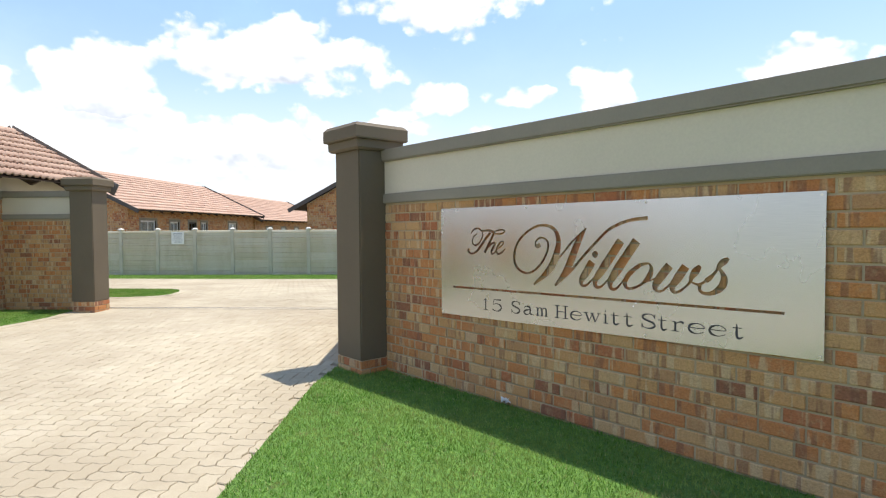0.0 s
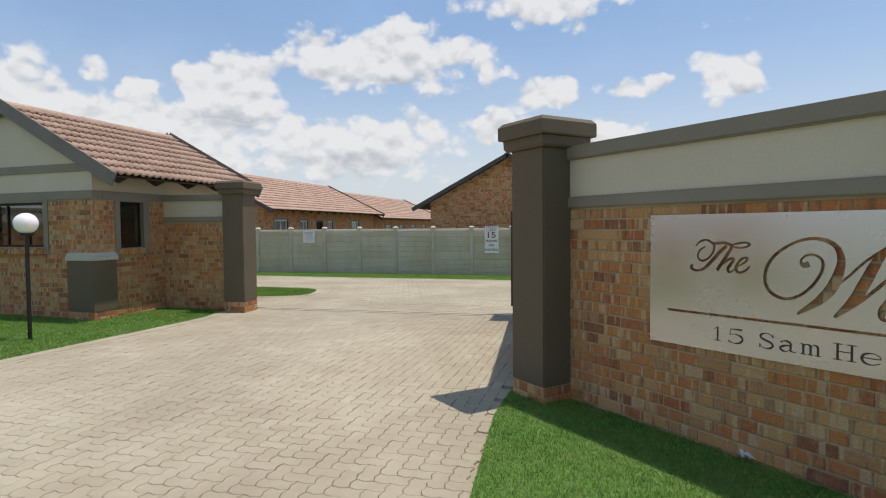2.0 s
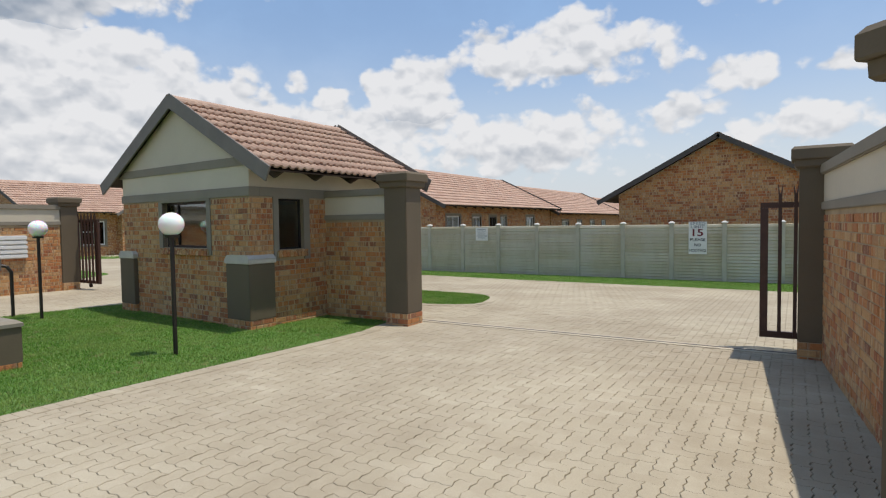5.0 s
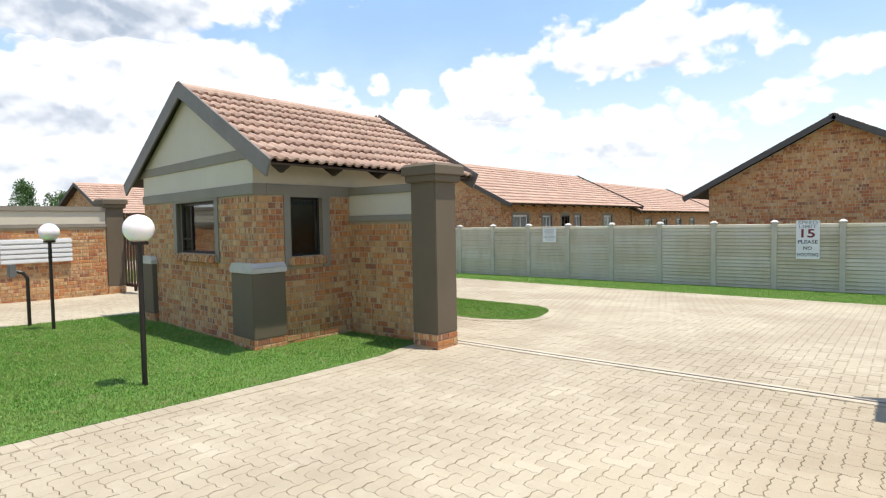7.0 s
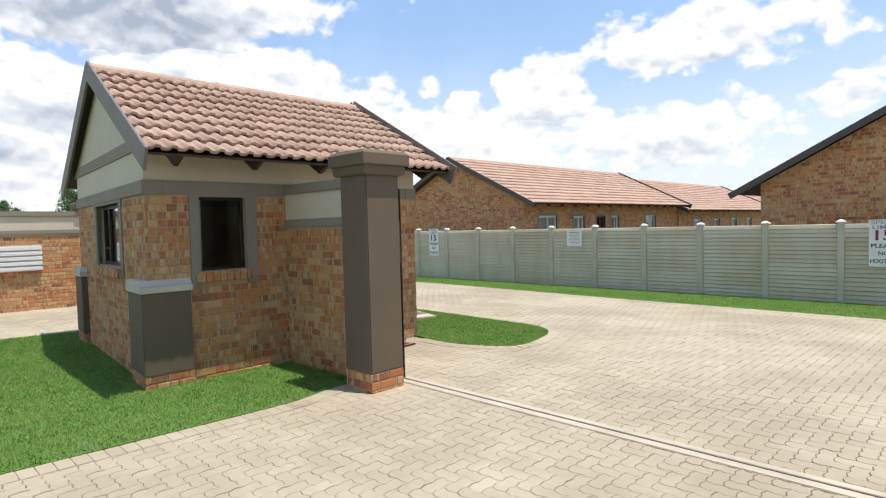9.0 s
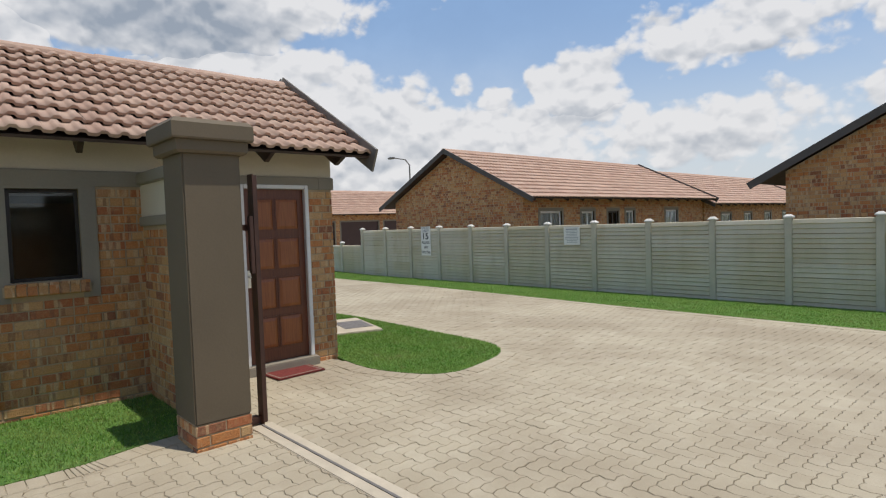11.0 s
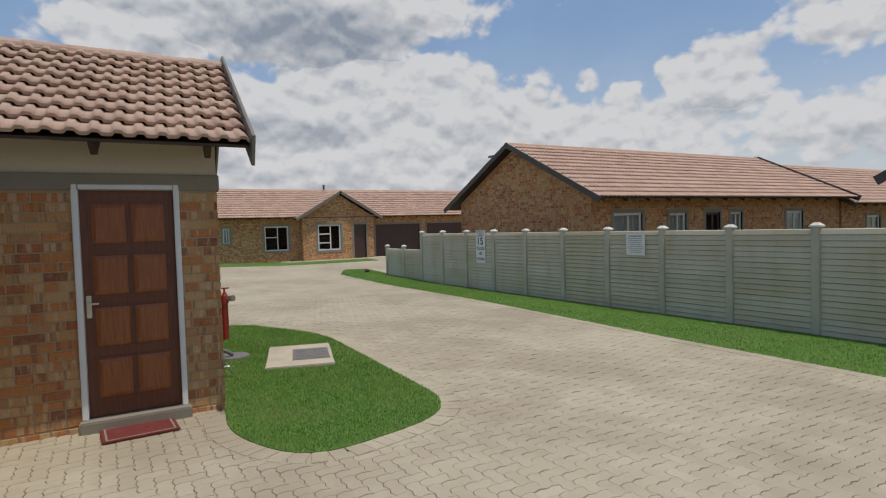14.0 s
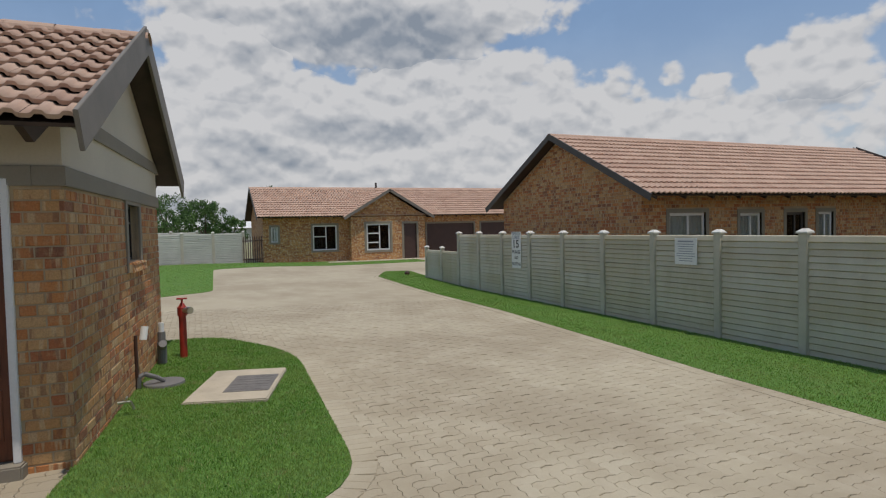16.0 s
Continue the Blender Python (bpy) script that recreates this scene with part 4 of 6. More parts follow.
# roof
Y0, Y1 = -0.11, GD + 0.27
ROWS_N, COLS_N = 9, 13
for side in (1, -1):
    m = slope_frame(MID + side * RUN, EAVE_Z, Y0 if side > 0 else Y1, RUN, RIDGE_Z - EAVE_Z, side)
    d = math.hypot(RUN, RIDGE_Z - EAVE_Z)
    step = (d - 0.06) / ROWS_N
    deck = part("roof_deck", boxed(0.0, Y1 - Y0, 0.03, d - 0.02, -0.05, -0.022), RAFTER, gatehouse, "dark boarded underside of the roof", m=m)
    sx = (Y1 - Y0) / (COLS_N * TILE_W)
    rnd = random.Random(side + 9)
    for r in range(ROWS_N):
        for c in range(COLS_N):
            ob = new("roof_tile", TILE_MESH)
            ob.parent = deck
            ob.matrix_basis = Matrix.LocRotScale((c * TILE_W * sx, r * step + rnd.uniform(-0.004, 0.004), rnd.uniform(-0.003, 0.003)), Euler((rnd.uniform(-0.006, 0.006), 0, rnd.uniform(-0.006, 0.006))), (sx, step / TILE_STEP, 1))
    for a, b in ((-0.035, -0.003), (Y1 - Y0 + 0.003, Y1 - Y0 + 0.035)):
        bm = bmesh.new()
        box(bm, a, b, -0.10, d + 0.01, -0.17, 0.07 if (a < 0) == (side > 0) else 0.115, 0.004)
        part("barge_board", bm, BARGE_FACE, gatehouse, "taupe painted barge board", m=m)
    for k in range(5):
        u = 0.35 + k * (Y1 - Y0 - 0.7) / 4
        bm = bmesh.new()
        pts = [(0.02, -0.052), (0.85, -0.052), (0.85, -0.21), (0.16, -0.21)]
        a = [bm.verts.new((u - 0.025, v, z)) for v, z in pts]
        b = [bm.verts.new((u + 0.025, v, z)) for v, z in pts]
        bm.faces.new(a), bm.faces.new(b[::-1])
        for i in range(4):
            bm.faces.new((a[i], b[i], b[(i + 1) % 4], a[(i + 1) % 4]))
        bmesh.ops.recalc_face_normals(bm, faces=bm.faces)
        part("rafter_foot", bm, RAFTER, gatehouse, "dark stained rafter end", m=m)
ridge_caps(gatehouse, MID, RIDGE_Z - 0.03, Y0 - 0.03, Y1 + 0.03, TILE)


def skew(root, k):
    """The plan of a thing is no true rectangle: its y grows by k for each metre towards -x."""
    s = Matrix.Identity(4)
    s[1][0] = -k

    def turned(t, c):
        loc, rot, size = c.decompose()
        x = ((t @ c).to_3x3() @ Vector((1, 0, 0))).normalized()
        z = c.to_3x3() @ Vector((0, 0, 1))
        z = (z - x * z.dot(x)).normalized()
        return Matrix.LocRotScale(t @ loc, Matrix((x, z.cross(x), z)).transposed().to_quaternion(), size)

    done = set()
    for o in root.children:
        m = o.matrix_basis.copy()
        t = m.inverted() @ s @ m
        if o.data.users > 1:
            o.matrix_basis = turned(s, m)
            continue
        for q in (o, *o.children_recursive):
            if q is not o and q.data.users > 1:
                q.matrix_basis = turned(t, q.matrix_basis)
            elif q.data.name not in done:
                done.add(q.data.name)
                c = q.matrix_basis if q is not o else Matrix.Identity(4)
                q.data.transform(c.inverted() @ t @ c)


skew(gatehouse, 0.079)


# ---- precast fence ----
def slab_mesh(length, height):
    """A precast slab with three stepped boards."""
    bm = bmesh.new()
    out = []
    n = 3
    for k in range(n):
        z0, z1 = height * k / n, height * (k + 1) / n
        out += [(-0.028, z0 + 0.002), (-0.034, z0 + 0.006), (-0.016, z1 - 0.012), (-0.008, z1 - 0.006)]
    out += [(0.02, height - 0.002), (0.02, 0.002)]
    a = [bm.verts.new((0, y, z)) for y, z in out]
    b = [bm.verts.new((length, y, z)) for y, z in out]
    bm.faces.new(a), bm.faces.new(b[::-1])
    for i in range(len(out)):
        j = (i + 1) % len(out)
        bm.faces.new((a[i], b[i], b[j], a[j]))
    bmesh.ops.recalc_face_normals(bm, faces=bm.faces)
    return mesh_of("fence_panel", bm)


def precast_fence(m, bays, spacing, height, label, material, slabs=6, first_short=0, floor=None):
    f = thing("fence", label, "fence", m, kind="structure")
    slab = slab_mesh(spacing - 0.09, height / slabs)
    bm = bmesh.new()
    box(bm, -0.065, 0.065, -0.065, 0.065, -0.2, height + 0.03, 0.01)
    post = mesh_of("fence_post", bm)
    bm = bmesh.new()
    frustum(bm, 0.085, height + 0.03, 0.085, height + 0.055), frustum(bm, 0.082, height + 0.055, 0.03, height + 0.10)
    cap = mesh_of("post_cap", bm)
    rnd = random.Random(8)
    for k in range(bays + 1):
        drop = -0.52 if k < first_short else 0.0
        p = part("fence_post", post, VIBRA_POST, f, m=pose(k * spacing, 0, drop))
        part("post_cap", cap, VIBRA_CAP, p)
        if k == bays:
            break
        for s in range(slabs - (2 if k < first_short else 0)):
            part("fence_panel", slab, material, f, m=pose(k * spacing + 0.045, rnd.uniform(-0.004, 0.004), s * height / slabs, rnd.uniform(-0.4, 0.4)))
    return f


FX, FSP = -21.184 - 2 * 1.48, 1.48
precast_fence(pose(FX, 21.61, -0.2), 20, FSP, 1.72, "grey-green precast concrete slab fence with pyramid-capped posts", VIBRA, first_short=2)
precast_fence(pose(-35.3, 4.2, 0.12, 0, 0, 90), 8, 1.45, 1.62, "pale precast concrete slab fence beside the far house", VIBRA_PALE)
precast_fence(pose(-42.0, 2.0, 0.1, 0, 0, 90), 8, 1.45, 1.75, "second pale precast fence further back", VIBRA_PALE)


# ---- houses ----
def house(name, label, x, y0, length, half, eave, ridge, foot=-0.3, east=(), bricks=12.0, front=True, run_out=0.6, tile_cols=None, far=False):
    """A low gabled house, its ridge along y: south gable at y0, windows (y, y, z, z, kind) in the east wall."""
    h = thing(name, label, "house", pose(x, y0, 0))
    run = half + run_out
    sl = (ridge - eave) / run
    at = lambda u: ridge - 0.1 - sl * abs(u)
    skin = FAR_BRICK if far else MORTAR
    for a, b, f in ((0.0, 0.22, True), (length - 0.22, length, False)):
        bm = bmesh.new()
        prism(bm, [(-half, foot), (half, foot), (half, at(half)), (0, at(0)), (-half, at(half))], a, b)
        w = part("wall", bm, skin if f else FAR_BRICK, h, "mottled face-brick gable wall")
        if f and front and not far:
            lay(w, courses(-half, half, foot + 1.2, at(0) + 0.02, top=lambda z: (-(ridge - 0.1 - z) / sl, (ridge - 0.1 - z) / sl), seed=4), 0.0, 0)
    bm = bmesh.new()
    holes = [e[:4] for e in east]
    holed(bm, 0.22, length - 0.22, foot, at(half), 0, 0.22, holes)
    w = part("wall", bm, skin, h, "mottled face-brick wall", m=pose(half, 0, 0, 0, 0, 90))
    if not far:
        pads = [(a - 0.1, b + 0.1, c, d + 0.1) for a, b, c, d in holes]
        lay(w, courses(0, min(length, bricks), foot + 1.2, at(half), pads, seed=6), 0.0, 0)
        if bricks < length:
            part("wall_face", boxed(bricks, length, -0.006, 0.0, foot, at(half)), FAR_BRICK, w)
    for a, b, c, d, kind in east:
        bm = bmesh.new()
        holed(bm, a - 0.1, b + 0.1, c - 0.1, d + 0.1, -0.02, 0.1, [(a, b, c, d)])
        part("plaster_surround", bm, BAND, w, "grey plaster surround")
        if kind == "garage":
            part("garage_door", boxed(a, b, 0.06, 0.1, c, d), GARAGE, w, "brown sectional garage door, closed")
            for k in range(1, 5):
                z = c + (d - c) * k / 5
                part("panel_rib", boxed(a, b, 0.05, 0.06, z - 0.015, z + 0.015), GARAGE, w)
        else:
            cross = [("v", a + (b - a) * 0.55, 0, 1)] + ([("h", c + (d - c) * 0.55, 0, 0.55)] if kind == "white" else [])
            win = window(w, "window", a, b, c, d, pose(0, 0, 0), cross, WHITE if kind in ("white", "small", "curtain") else BARGE, deep=0.06, curtain=kind in ("curtain", "small"), bar=0.05, glass=UNLIT_ROOM_GLASS if kind in ("white", "plain") else GLASS)
            if kind == "white":
                for k in range(1, 6):
                    u = a + (b - a) * 0.55 * k / 6
                    part("burglar_bar", boxed(u - 0.008, u + 0.008, 0.09, 0.1, c, d), WHITE, win)
    part("wall", boxed(-half, -half + 0.22, 0.22, length - 0.22, foot, at(half)), FAR_BRICK, h)
    part("ceiling_board", boxed(-half + 0.22, half - 0.22, 0.22, length - 0.22, at(half) - 0.25, at(half) - 0.23), CREAM, h)
    d = math.hypot(run, ridge - eave)
    rows_n = round((d - 0.06) / 0.335)
    for side in (1, -1):
        m = slope_frame(side * run, eave, -0.32 if side > 0 else length + 0.1, run, ridge - eave, side)
        ln = length + 0.42
        deck = part("roof_deck", boxed(0.0, ln, 0.03, d - 0.02, -0.05, -0.022), RAFTER, h, "dark boarded underside of the roof", m=m)
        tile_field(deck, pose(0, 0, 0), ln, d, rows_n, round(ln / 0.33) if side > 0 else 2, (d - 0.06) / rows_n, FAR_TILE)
        for a, b in ((-0.035, -0.003), (ln + 0.003, ln + 0.035)):
            part("barge_board", boxed(a, b, -0.10, d + 0.01, -0.11, 0.05 if (a < 0) == (side > 0) else 0.12), BARGE, h, "dark painted barge board", m=m)
        if side > 0:
            for k in range(int(ln / 0.9)):
                part("rafter_foot", boxed(0.3 + 0.9 * k, 0.35 + 0.9 * k, 0.08, 0.7, -0.15, -0.052), RAFTER, h, m=m)
    bm = bmesh.new()
    prism(bm, [(-0.14, -0.06), (0.14, -0.06), (0.1, 0.03), (0.0, 0.065), (-0.1, 0.03)], -0.35, length + 0.12)
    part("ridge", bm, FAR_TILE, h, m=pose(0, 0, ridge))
    return h


H1_WIN = [(0.85, 2.05, 0.9, 1.98, "curtain"), (3.25, 4.05, 1.1, 1.95, "curtain"), (5.0, 5.75, 0.9, 1.95, "plain"), (6.3, 6.95, 1.1, 1.95, "small"), (9.6, 10.7, 0.9, 1.95, "curtain")]
house("house", "long low face-brick house with salmon tiled roof behind the fence", -17.98, 23.4, 13.3, 3.36, 2.40, 4.33, east=H1_WIN, bricks=13.3)
house("house", "next face-brick house of the row with salmon tiled roof", -17.98, 36.9, 16.0, 3.36, 2.17, 4.08, far=True, east=[(2.0, 3.2, 0.9, 1.7, "curtain"), (5.0, 6.0, 0.9, 1.7, "small"), (8.0, 9.0, 0.9, 1.7, "small"), (11.0, 12.0, 0.9, 1.7, "curtain")])
house("house", "last face-brick house of the row, far off", -18.2, 53.2, 16.0, 3.36, 1.95, 3.86, far=True)
house("house", "face-brick house with a plain gable behind the fence", -3.78, 23.4, 22.0, 3.2, 2.36, 4.39, east=(), bricks=0.1, tile_cols=10)
H0_WIN = [(0.4, 0.75, 1.2, 2.0, "small"), (2.55, 3.85, 0.7, 2.05, "white"), (9.1, 12.1, 0.02, 2.02, "garage"), (12.6, 15.6, 0.02, 2.02, "garage"), (16.1, 19.1, 0.02, 2.02, "garage")]
far_house = house("house", "long low face-brick house with garages and a gabled porch", -38.3, 16.75, 24.0, 3.4, 2.50, 4.28, foot=-0.1, far=True, east=H0_WIN)
# its porch gable
porch_x, pa, pb, pm = 3.95, 4.5, 8.75, 6.65
bm = bmesh.new()
holes = [(pa + 0.85, pa + 2.2, 0.62, 2.08), (pa + 3.0, pa + 3.75, 0.05, 2.05)]
holed(bm, pa, pb, -0.1, 2.5, 0, 0.22, holes)
v = [bm.verts.new(p) for p in ((pa, 0, 2.5), (pb, 0, 2.5), (pm, 0, 3.78), (pa, 0.22, 2.5), (pb, 0.22, 2.5), (pm, 0.22, 3.78))]
for q in ((0, 1, 2), (5, 4, 3), (0, 2, 5, 3), (1, 4, 5, 2)):
    bm.faces.new([v[i] for i in q])
pw = part("porch_wall", bm, FAR_BRICK, far_house, "pale mottled brick porch gable", m=pose(porch_x, 0, 0, 0, 0, 90))
for a, b, c, d in holes:
    bm = bmesh.new()
    holed(bm, a - 0.12, b + 0.12, max(0, c - 0.12), d + 0.12, -0.02, 0.1, [(a, b, c, d)])
    part("plaster_surround", bm, BAND, pw)
win = window(pw, "window", *holes[0], pose(0, 0, 0), [("v", pa + 1.6, 0, 1), ("h", 1.05, 0, 0.56), ("h", 1.55, 0, 0.56)], WHITE, 0.06, bar=0.06, glass=UNLIT_ROOM_GLASS)
for k in range(1, 6):
    part("burglar_bar", boxed(pa + 0.85 + 0.125 * k, pa + 0.866 + 0.125 * k, 0.09, 0.1, 0.62, 2.08), WHITE, win)
part("front_door", boxed(holes[1][0], holes[1][1], 0.08, 0.12, 0.05, 2.05), GARAGE, pw, "dark brown front door, closed")
part("porch_side_wall", boxed(3.4, 3.72, pa, pa + 0.22, -0.1, 2.5), FAR_BRICK, far_house)
part("porch_side_wall", boxed(3.4, 3.72, pb - 0.22, pb, -0.1, 2.5), FAR_BRICK, far_house)
for side in (1, -1):
    rise, run = 1.5, 2.55
    d = math.hypot(rise, run)
    c, s = run / d, rise / d
    # eave along x, falling towards +y or -y
    m = Matrix(((-side, 0, 0, porch_x + 0.3 if side > 0 else 0.6), (0, -c * side, s * side, pm + side * run), (0, s, c, 2.42), (0, 0, 0, 1)))
    deck = part("porch_roof", boxed(0, porch_x - 0.3, 0.02, d, -0.05, -0.02), RAFTER, far_house, m=m)
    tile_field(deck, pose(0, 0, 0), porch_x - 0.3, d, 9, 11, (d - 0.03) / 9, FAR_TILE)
    u = -0.035 if side > 0 else porch_x - 0.297
    part("barge_board", boxed(u, u + 0.032, -0.05, d + 0.01, -0.10, 0.05), BARGE_FACE, far_house, m=m)
part("vent_pipe", boxed(0.2, 0.3, 7.0, 7.1, 4.3, 4.62), BARGE, far_house)
part("apron", boxed(3.4, 5.0, 0.0, 24.0, -0.1, 0.1), CONCRETE, far_house, "pale concrete apron")


# ---- lettering ----
def text_mesh(name, words, x0, x1, z0, z1, y=0.0, depth=0.002, bold=0.0, spread=1.0):
    """Words in the built-in font, fitted into a box of a plane that faces -y."""
    cu = bpy.data.curves.new(name, "FONT")
    cu.body, cu.extrude, cu.offset, cu.resolution_u = words, 0.01, bold, 4
    cu.space_character = spread
    ob = new(name, cu)
    bpy.context.view_layer.update()
    me = bpy.data.meshes.new_from_object(ob.evaluated_get(bpy.context.evaluated_depsgraph_get()))
    bpy.data.objects.remove(ob)
    bpy.data.curves.remove(cu)
    co = np.empty(len(me.vertices) * 3)
    me.vertices.foreach_get("co", co)
    co = co.reshape(-1, 3)
    lo, hi = co.min(0), co.max(0)
    u = (co - lo) / np.maximum(hi - lo, 1e-6)
    out = np.c_[x0 + u[:, 0] * (x1 - x0), y - u[:, 2] * depth, z0 + u[:, 1] * (z1 - z0)]
    me.vertices.foreach_set("co", out.ravel())
    me.update()
    me.materials.clear()
    return me


def smooth_line(points, n=7):
    """A soft line through points of (x, z, half width)."""
    out = []
    p = [points[0], *points, points[-1]]
    for i in range(1, len(p) - 2):
        for k in range(n):
            t = k / n
            out.append(tuple(0.5 * (2 * b + (c - a) * t + (2 * a - 5 * b + 4 * c - d) * t * t + (3 * b - a - 3 * c + d) * t ** 3) for a, b, c, d in zip(p[i - 1], p[i], p[i + 1], p[i + 2])))
    return out + [points[-1]]


def stroke(bm, points, y0, y1):
    """A pen stroke drawn through a plate, as a closed block."""
    line = smooth_line(points)
    rows_v = []
    for i, (x, z, h) in enumerate(line):
        a, b = line[max(0, i - 1)], line[min(len(line) - 1, i + 1)]
        d = Vector((b[0] - a[0], b[1] - a[1]))
        d = d.normalized() if d.length > 1e-6 else Vector((1, 0))
        nx, nz = -d.y * h, d.x * h
        rows_v.append([bm.verts.new(p) for p in ((x + nx, y0, z + nz), (x - nx, y0, z - nz), (x - nx, y1, z - nz), (x + nx, y1, z + nz))])
    for r, s in zip(rows_v, rows_v[1:]):
        for i in range(4):
            bm.faces.new((r[i], s[i], s[(i + 1) % 4], r[(i + 1) % 4]))
    bm.faces.new(rows_v[0][::-1]), bm.faces.new(rows_v[-1])


LETTER_T = [
    [(0.345, 0.709, 0.005), (0.382, 0.743, 0.007), (0.436, 0.752, 0.007), (0.478, 0.731, 0.008), (0.551, 0.735, 0.010), (0.596, 0.725, 0.011), (0.642, 0.706, 0.007), (0.702, 0.708, 0.007), (0.736, 0.726, 0.006), (0.703, 0.739, 0.007), (0.643, 0.730, 0.007), (0.608, 0.712, 0.005)],
    [(0.575, 0.715, 0.011), (0.524, 0.670, 0.012), (0.458, 0.601, 0.012), (0.401, 0.554, 0.010), (0.342, 0.542, 0.008), (0.310, 0.563, 0.011), (0.324, 0.582, 0.008)],
    [(0.471, 0.734, 0.005), (0.487, 0.697, 0.007), (0.453, 0.639, 0.007), (0.399, 0.611, 0.007), (0.363, 0.634, 0.007), (0.373, 0.678, 0.007), (0.419, 0.707, 0.005)],
]
LETTERS_HE = [
    [(0.616, 0.712, 0.010), (0.569, 0.639, 0.012), (0.508, 0.551, 0.012)],
    [(0.529, 0.581, 0.005), (0.599, 0.630, 0.008), (0.625, 0.625, 0.010), (0.587, 0.567, 0.011), (0.601, 0.543, 0.008), (0.634, 0.565, 0.005)],
    [(0.638, 0.575, 0.005), (0.705, 0.613, 0.007), (0.720, 0.640, 0.007), (0.680, 0.632, 0.008), (0.644, 0.583, 0.010), (0.657, 0.547, 0.009), (0.700, 0.555, 0.007), (0.738, 0.588, 0.005)],
]
LETTER_W = [
    [(1.097, 0.621, 0.017), (1.067, 0.610, 0.015), (1.050, 0.637, 0.007), (1.081, 0.669, 0.007), (1.130, 0.672, 0.007), (1.168, 0.641, 0.009), (1.166, 0.579, 0.009), (1.117, 0.494, 0.009), (1.044, 0.428, 0.009), (0.962, 0.401, 0.009), (0.878, 0.430, 0.010), (0.838, 0.494, 0.011), (0.845, 0.582, 0.011), (0.894, 0.662, 0.010), (0.979, 0.726, 0.009), (1.070, 0.763, 0.009), (1.158, 0.766, 0.011), (1.227, 0.737, 0.014), (1.261, 0.682, 0.019), (1.263, 0.607, 0.024), (1.221, 0.490, 0.031), (1.150, 0.404, 0.024), (1.033, 0.317, 0.007)],
    [(1.051, 0.326, 0.005), (1.264, 0.518, 0.007), (1.390, 0.648, 0.007), (1.508, 0.745, 0.005)],
    [(1.503, 0.741, 0.007), (1.447, 0.662, 0.025), (1.388, 0.534, 0.030), (1.329, 0.418, 0.028), (1.234, 0.320, 0.007)],
]
FLOURISH = [
    [(1.243, 0.321, 0.006), (1.370, 0.426, 0.009), (1.500, 0.560, 0.010), (1.586, 0.642, 0.010)],
    [(1.586, 0.642, 0.010), (1.670, 0.719, 0.010), (1.758, 0.765, 0.011), (1.857, 0.794, 0.011), (1.972, 0.804, 0.013)],
]
LETTERS_IL = [
    [(1.556, 0.505, 0.029), (1.509, 0.431, 0.030), (1.468, 0.374, 0.021), (1.472, 0.337, 0.011), (1.512, 0.339, 0.008), (1.574, 0.397, 0.004)],
    [(1.780, 0.655, 0.030), (1.711, 0.556, 0.031), (1.639, 0.455, 0.031), (1.582, 0.375, 0.020), (1.588, 0.333, 0.013), (1.634, 0.337, 0.008), (1.702, 0.409, 0.004)],
    [(1.896, 0.655, 0.032), (1.826, 0.558, 0.032), (1.756, 0.459, 0.033), (1.701, 0.374, 0.022), (1.708, 0.327, 0.013), (1.751, 0.331, 0.008), (1.817, 0.411, 0.004)],
]
LETTER_O = [
    [(1.986, 0.507, 0.006), (1.921, 0.493, 0.013), (1.845, 0.433, 0.017), (1.812, 0.377, 0.017), (1.825, 0.338, 0.011), (1.867, 0.337, 0.009), (1.933, 0.369, 0.009), (1.985, 0.424, 0.019), (1.999, 0.473, 0.013), (1.986, 0.505, 0.006)],
    [(1.958, 0.398, 0.006), (1.987, 0.394, 0.006), (2.025, 0.411, 0.004)],
]
SECOND_W = [
    [(2.121, 0.498, 0.027), (2.073, 0.437, 0.029), (2.029, 0.371, 0.023), (2.033, 0.335, 0.012), (2.068, 0.331, 0.008), (2.117, 0.370, 0.007), (2.168, 0.426, 0.006)],
    [(2.224, 0.496, 0.026), (2.178, 0.426, 0.028), (2.140, 0.365, 0.020), (2.150, 0.331, 0.012), (2.190, 0.340, 0.008), (2.248, 0.394, 0.008), (2.261, 0.430, 0.016), (2.284, 0.465, 0.024), (2.312, 0.501, 0.012)],
    [(2.261, 0.398, 0.006), (2.302, 0.386, 0.008), (2.343, 0.407, 0.008)],
]
LETTER_S = [
    [(2.346, 0.410, 0.016), (2.372, 0.431, 0.014), (2.407, 0.473, 0.008), (2.430, 0.512, 0.018), (2.455, 0.535, 0.019), (2.477, 0.552, 0.008)],
    [(2.423, 0.493, 0.006), (2.448, 0.449, 0.016), (2.450, 0.404, 0.023), (2.423, 0.363, 0.020), (2.372, 0.335, 0.012), (2.327, 0.337, 0.010), (2.308, 0.359, 0.010), (2.313, 0.382, 0.012)],
]
SCRIPT = LETTER_T + LETTERS_HE + LETTER_W + FLOURISH + LETTERS_IL + LETTER_O + SECOND_W + LETTER_S

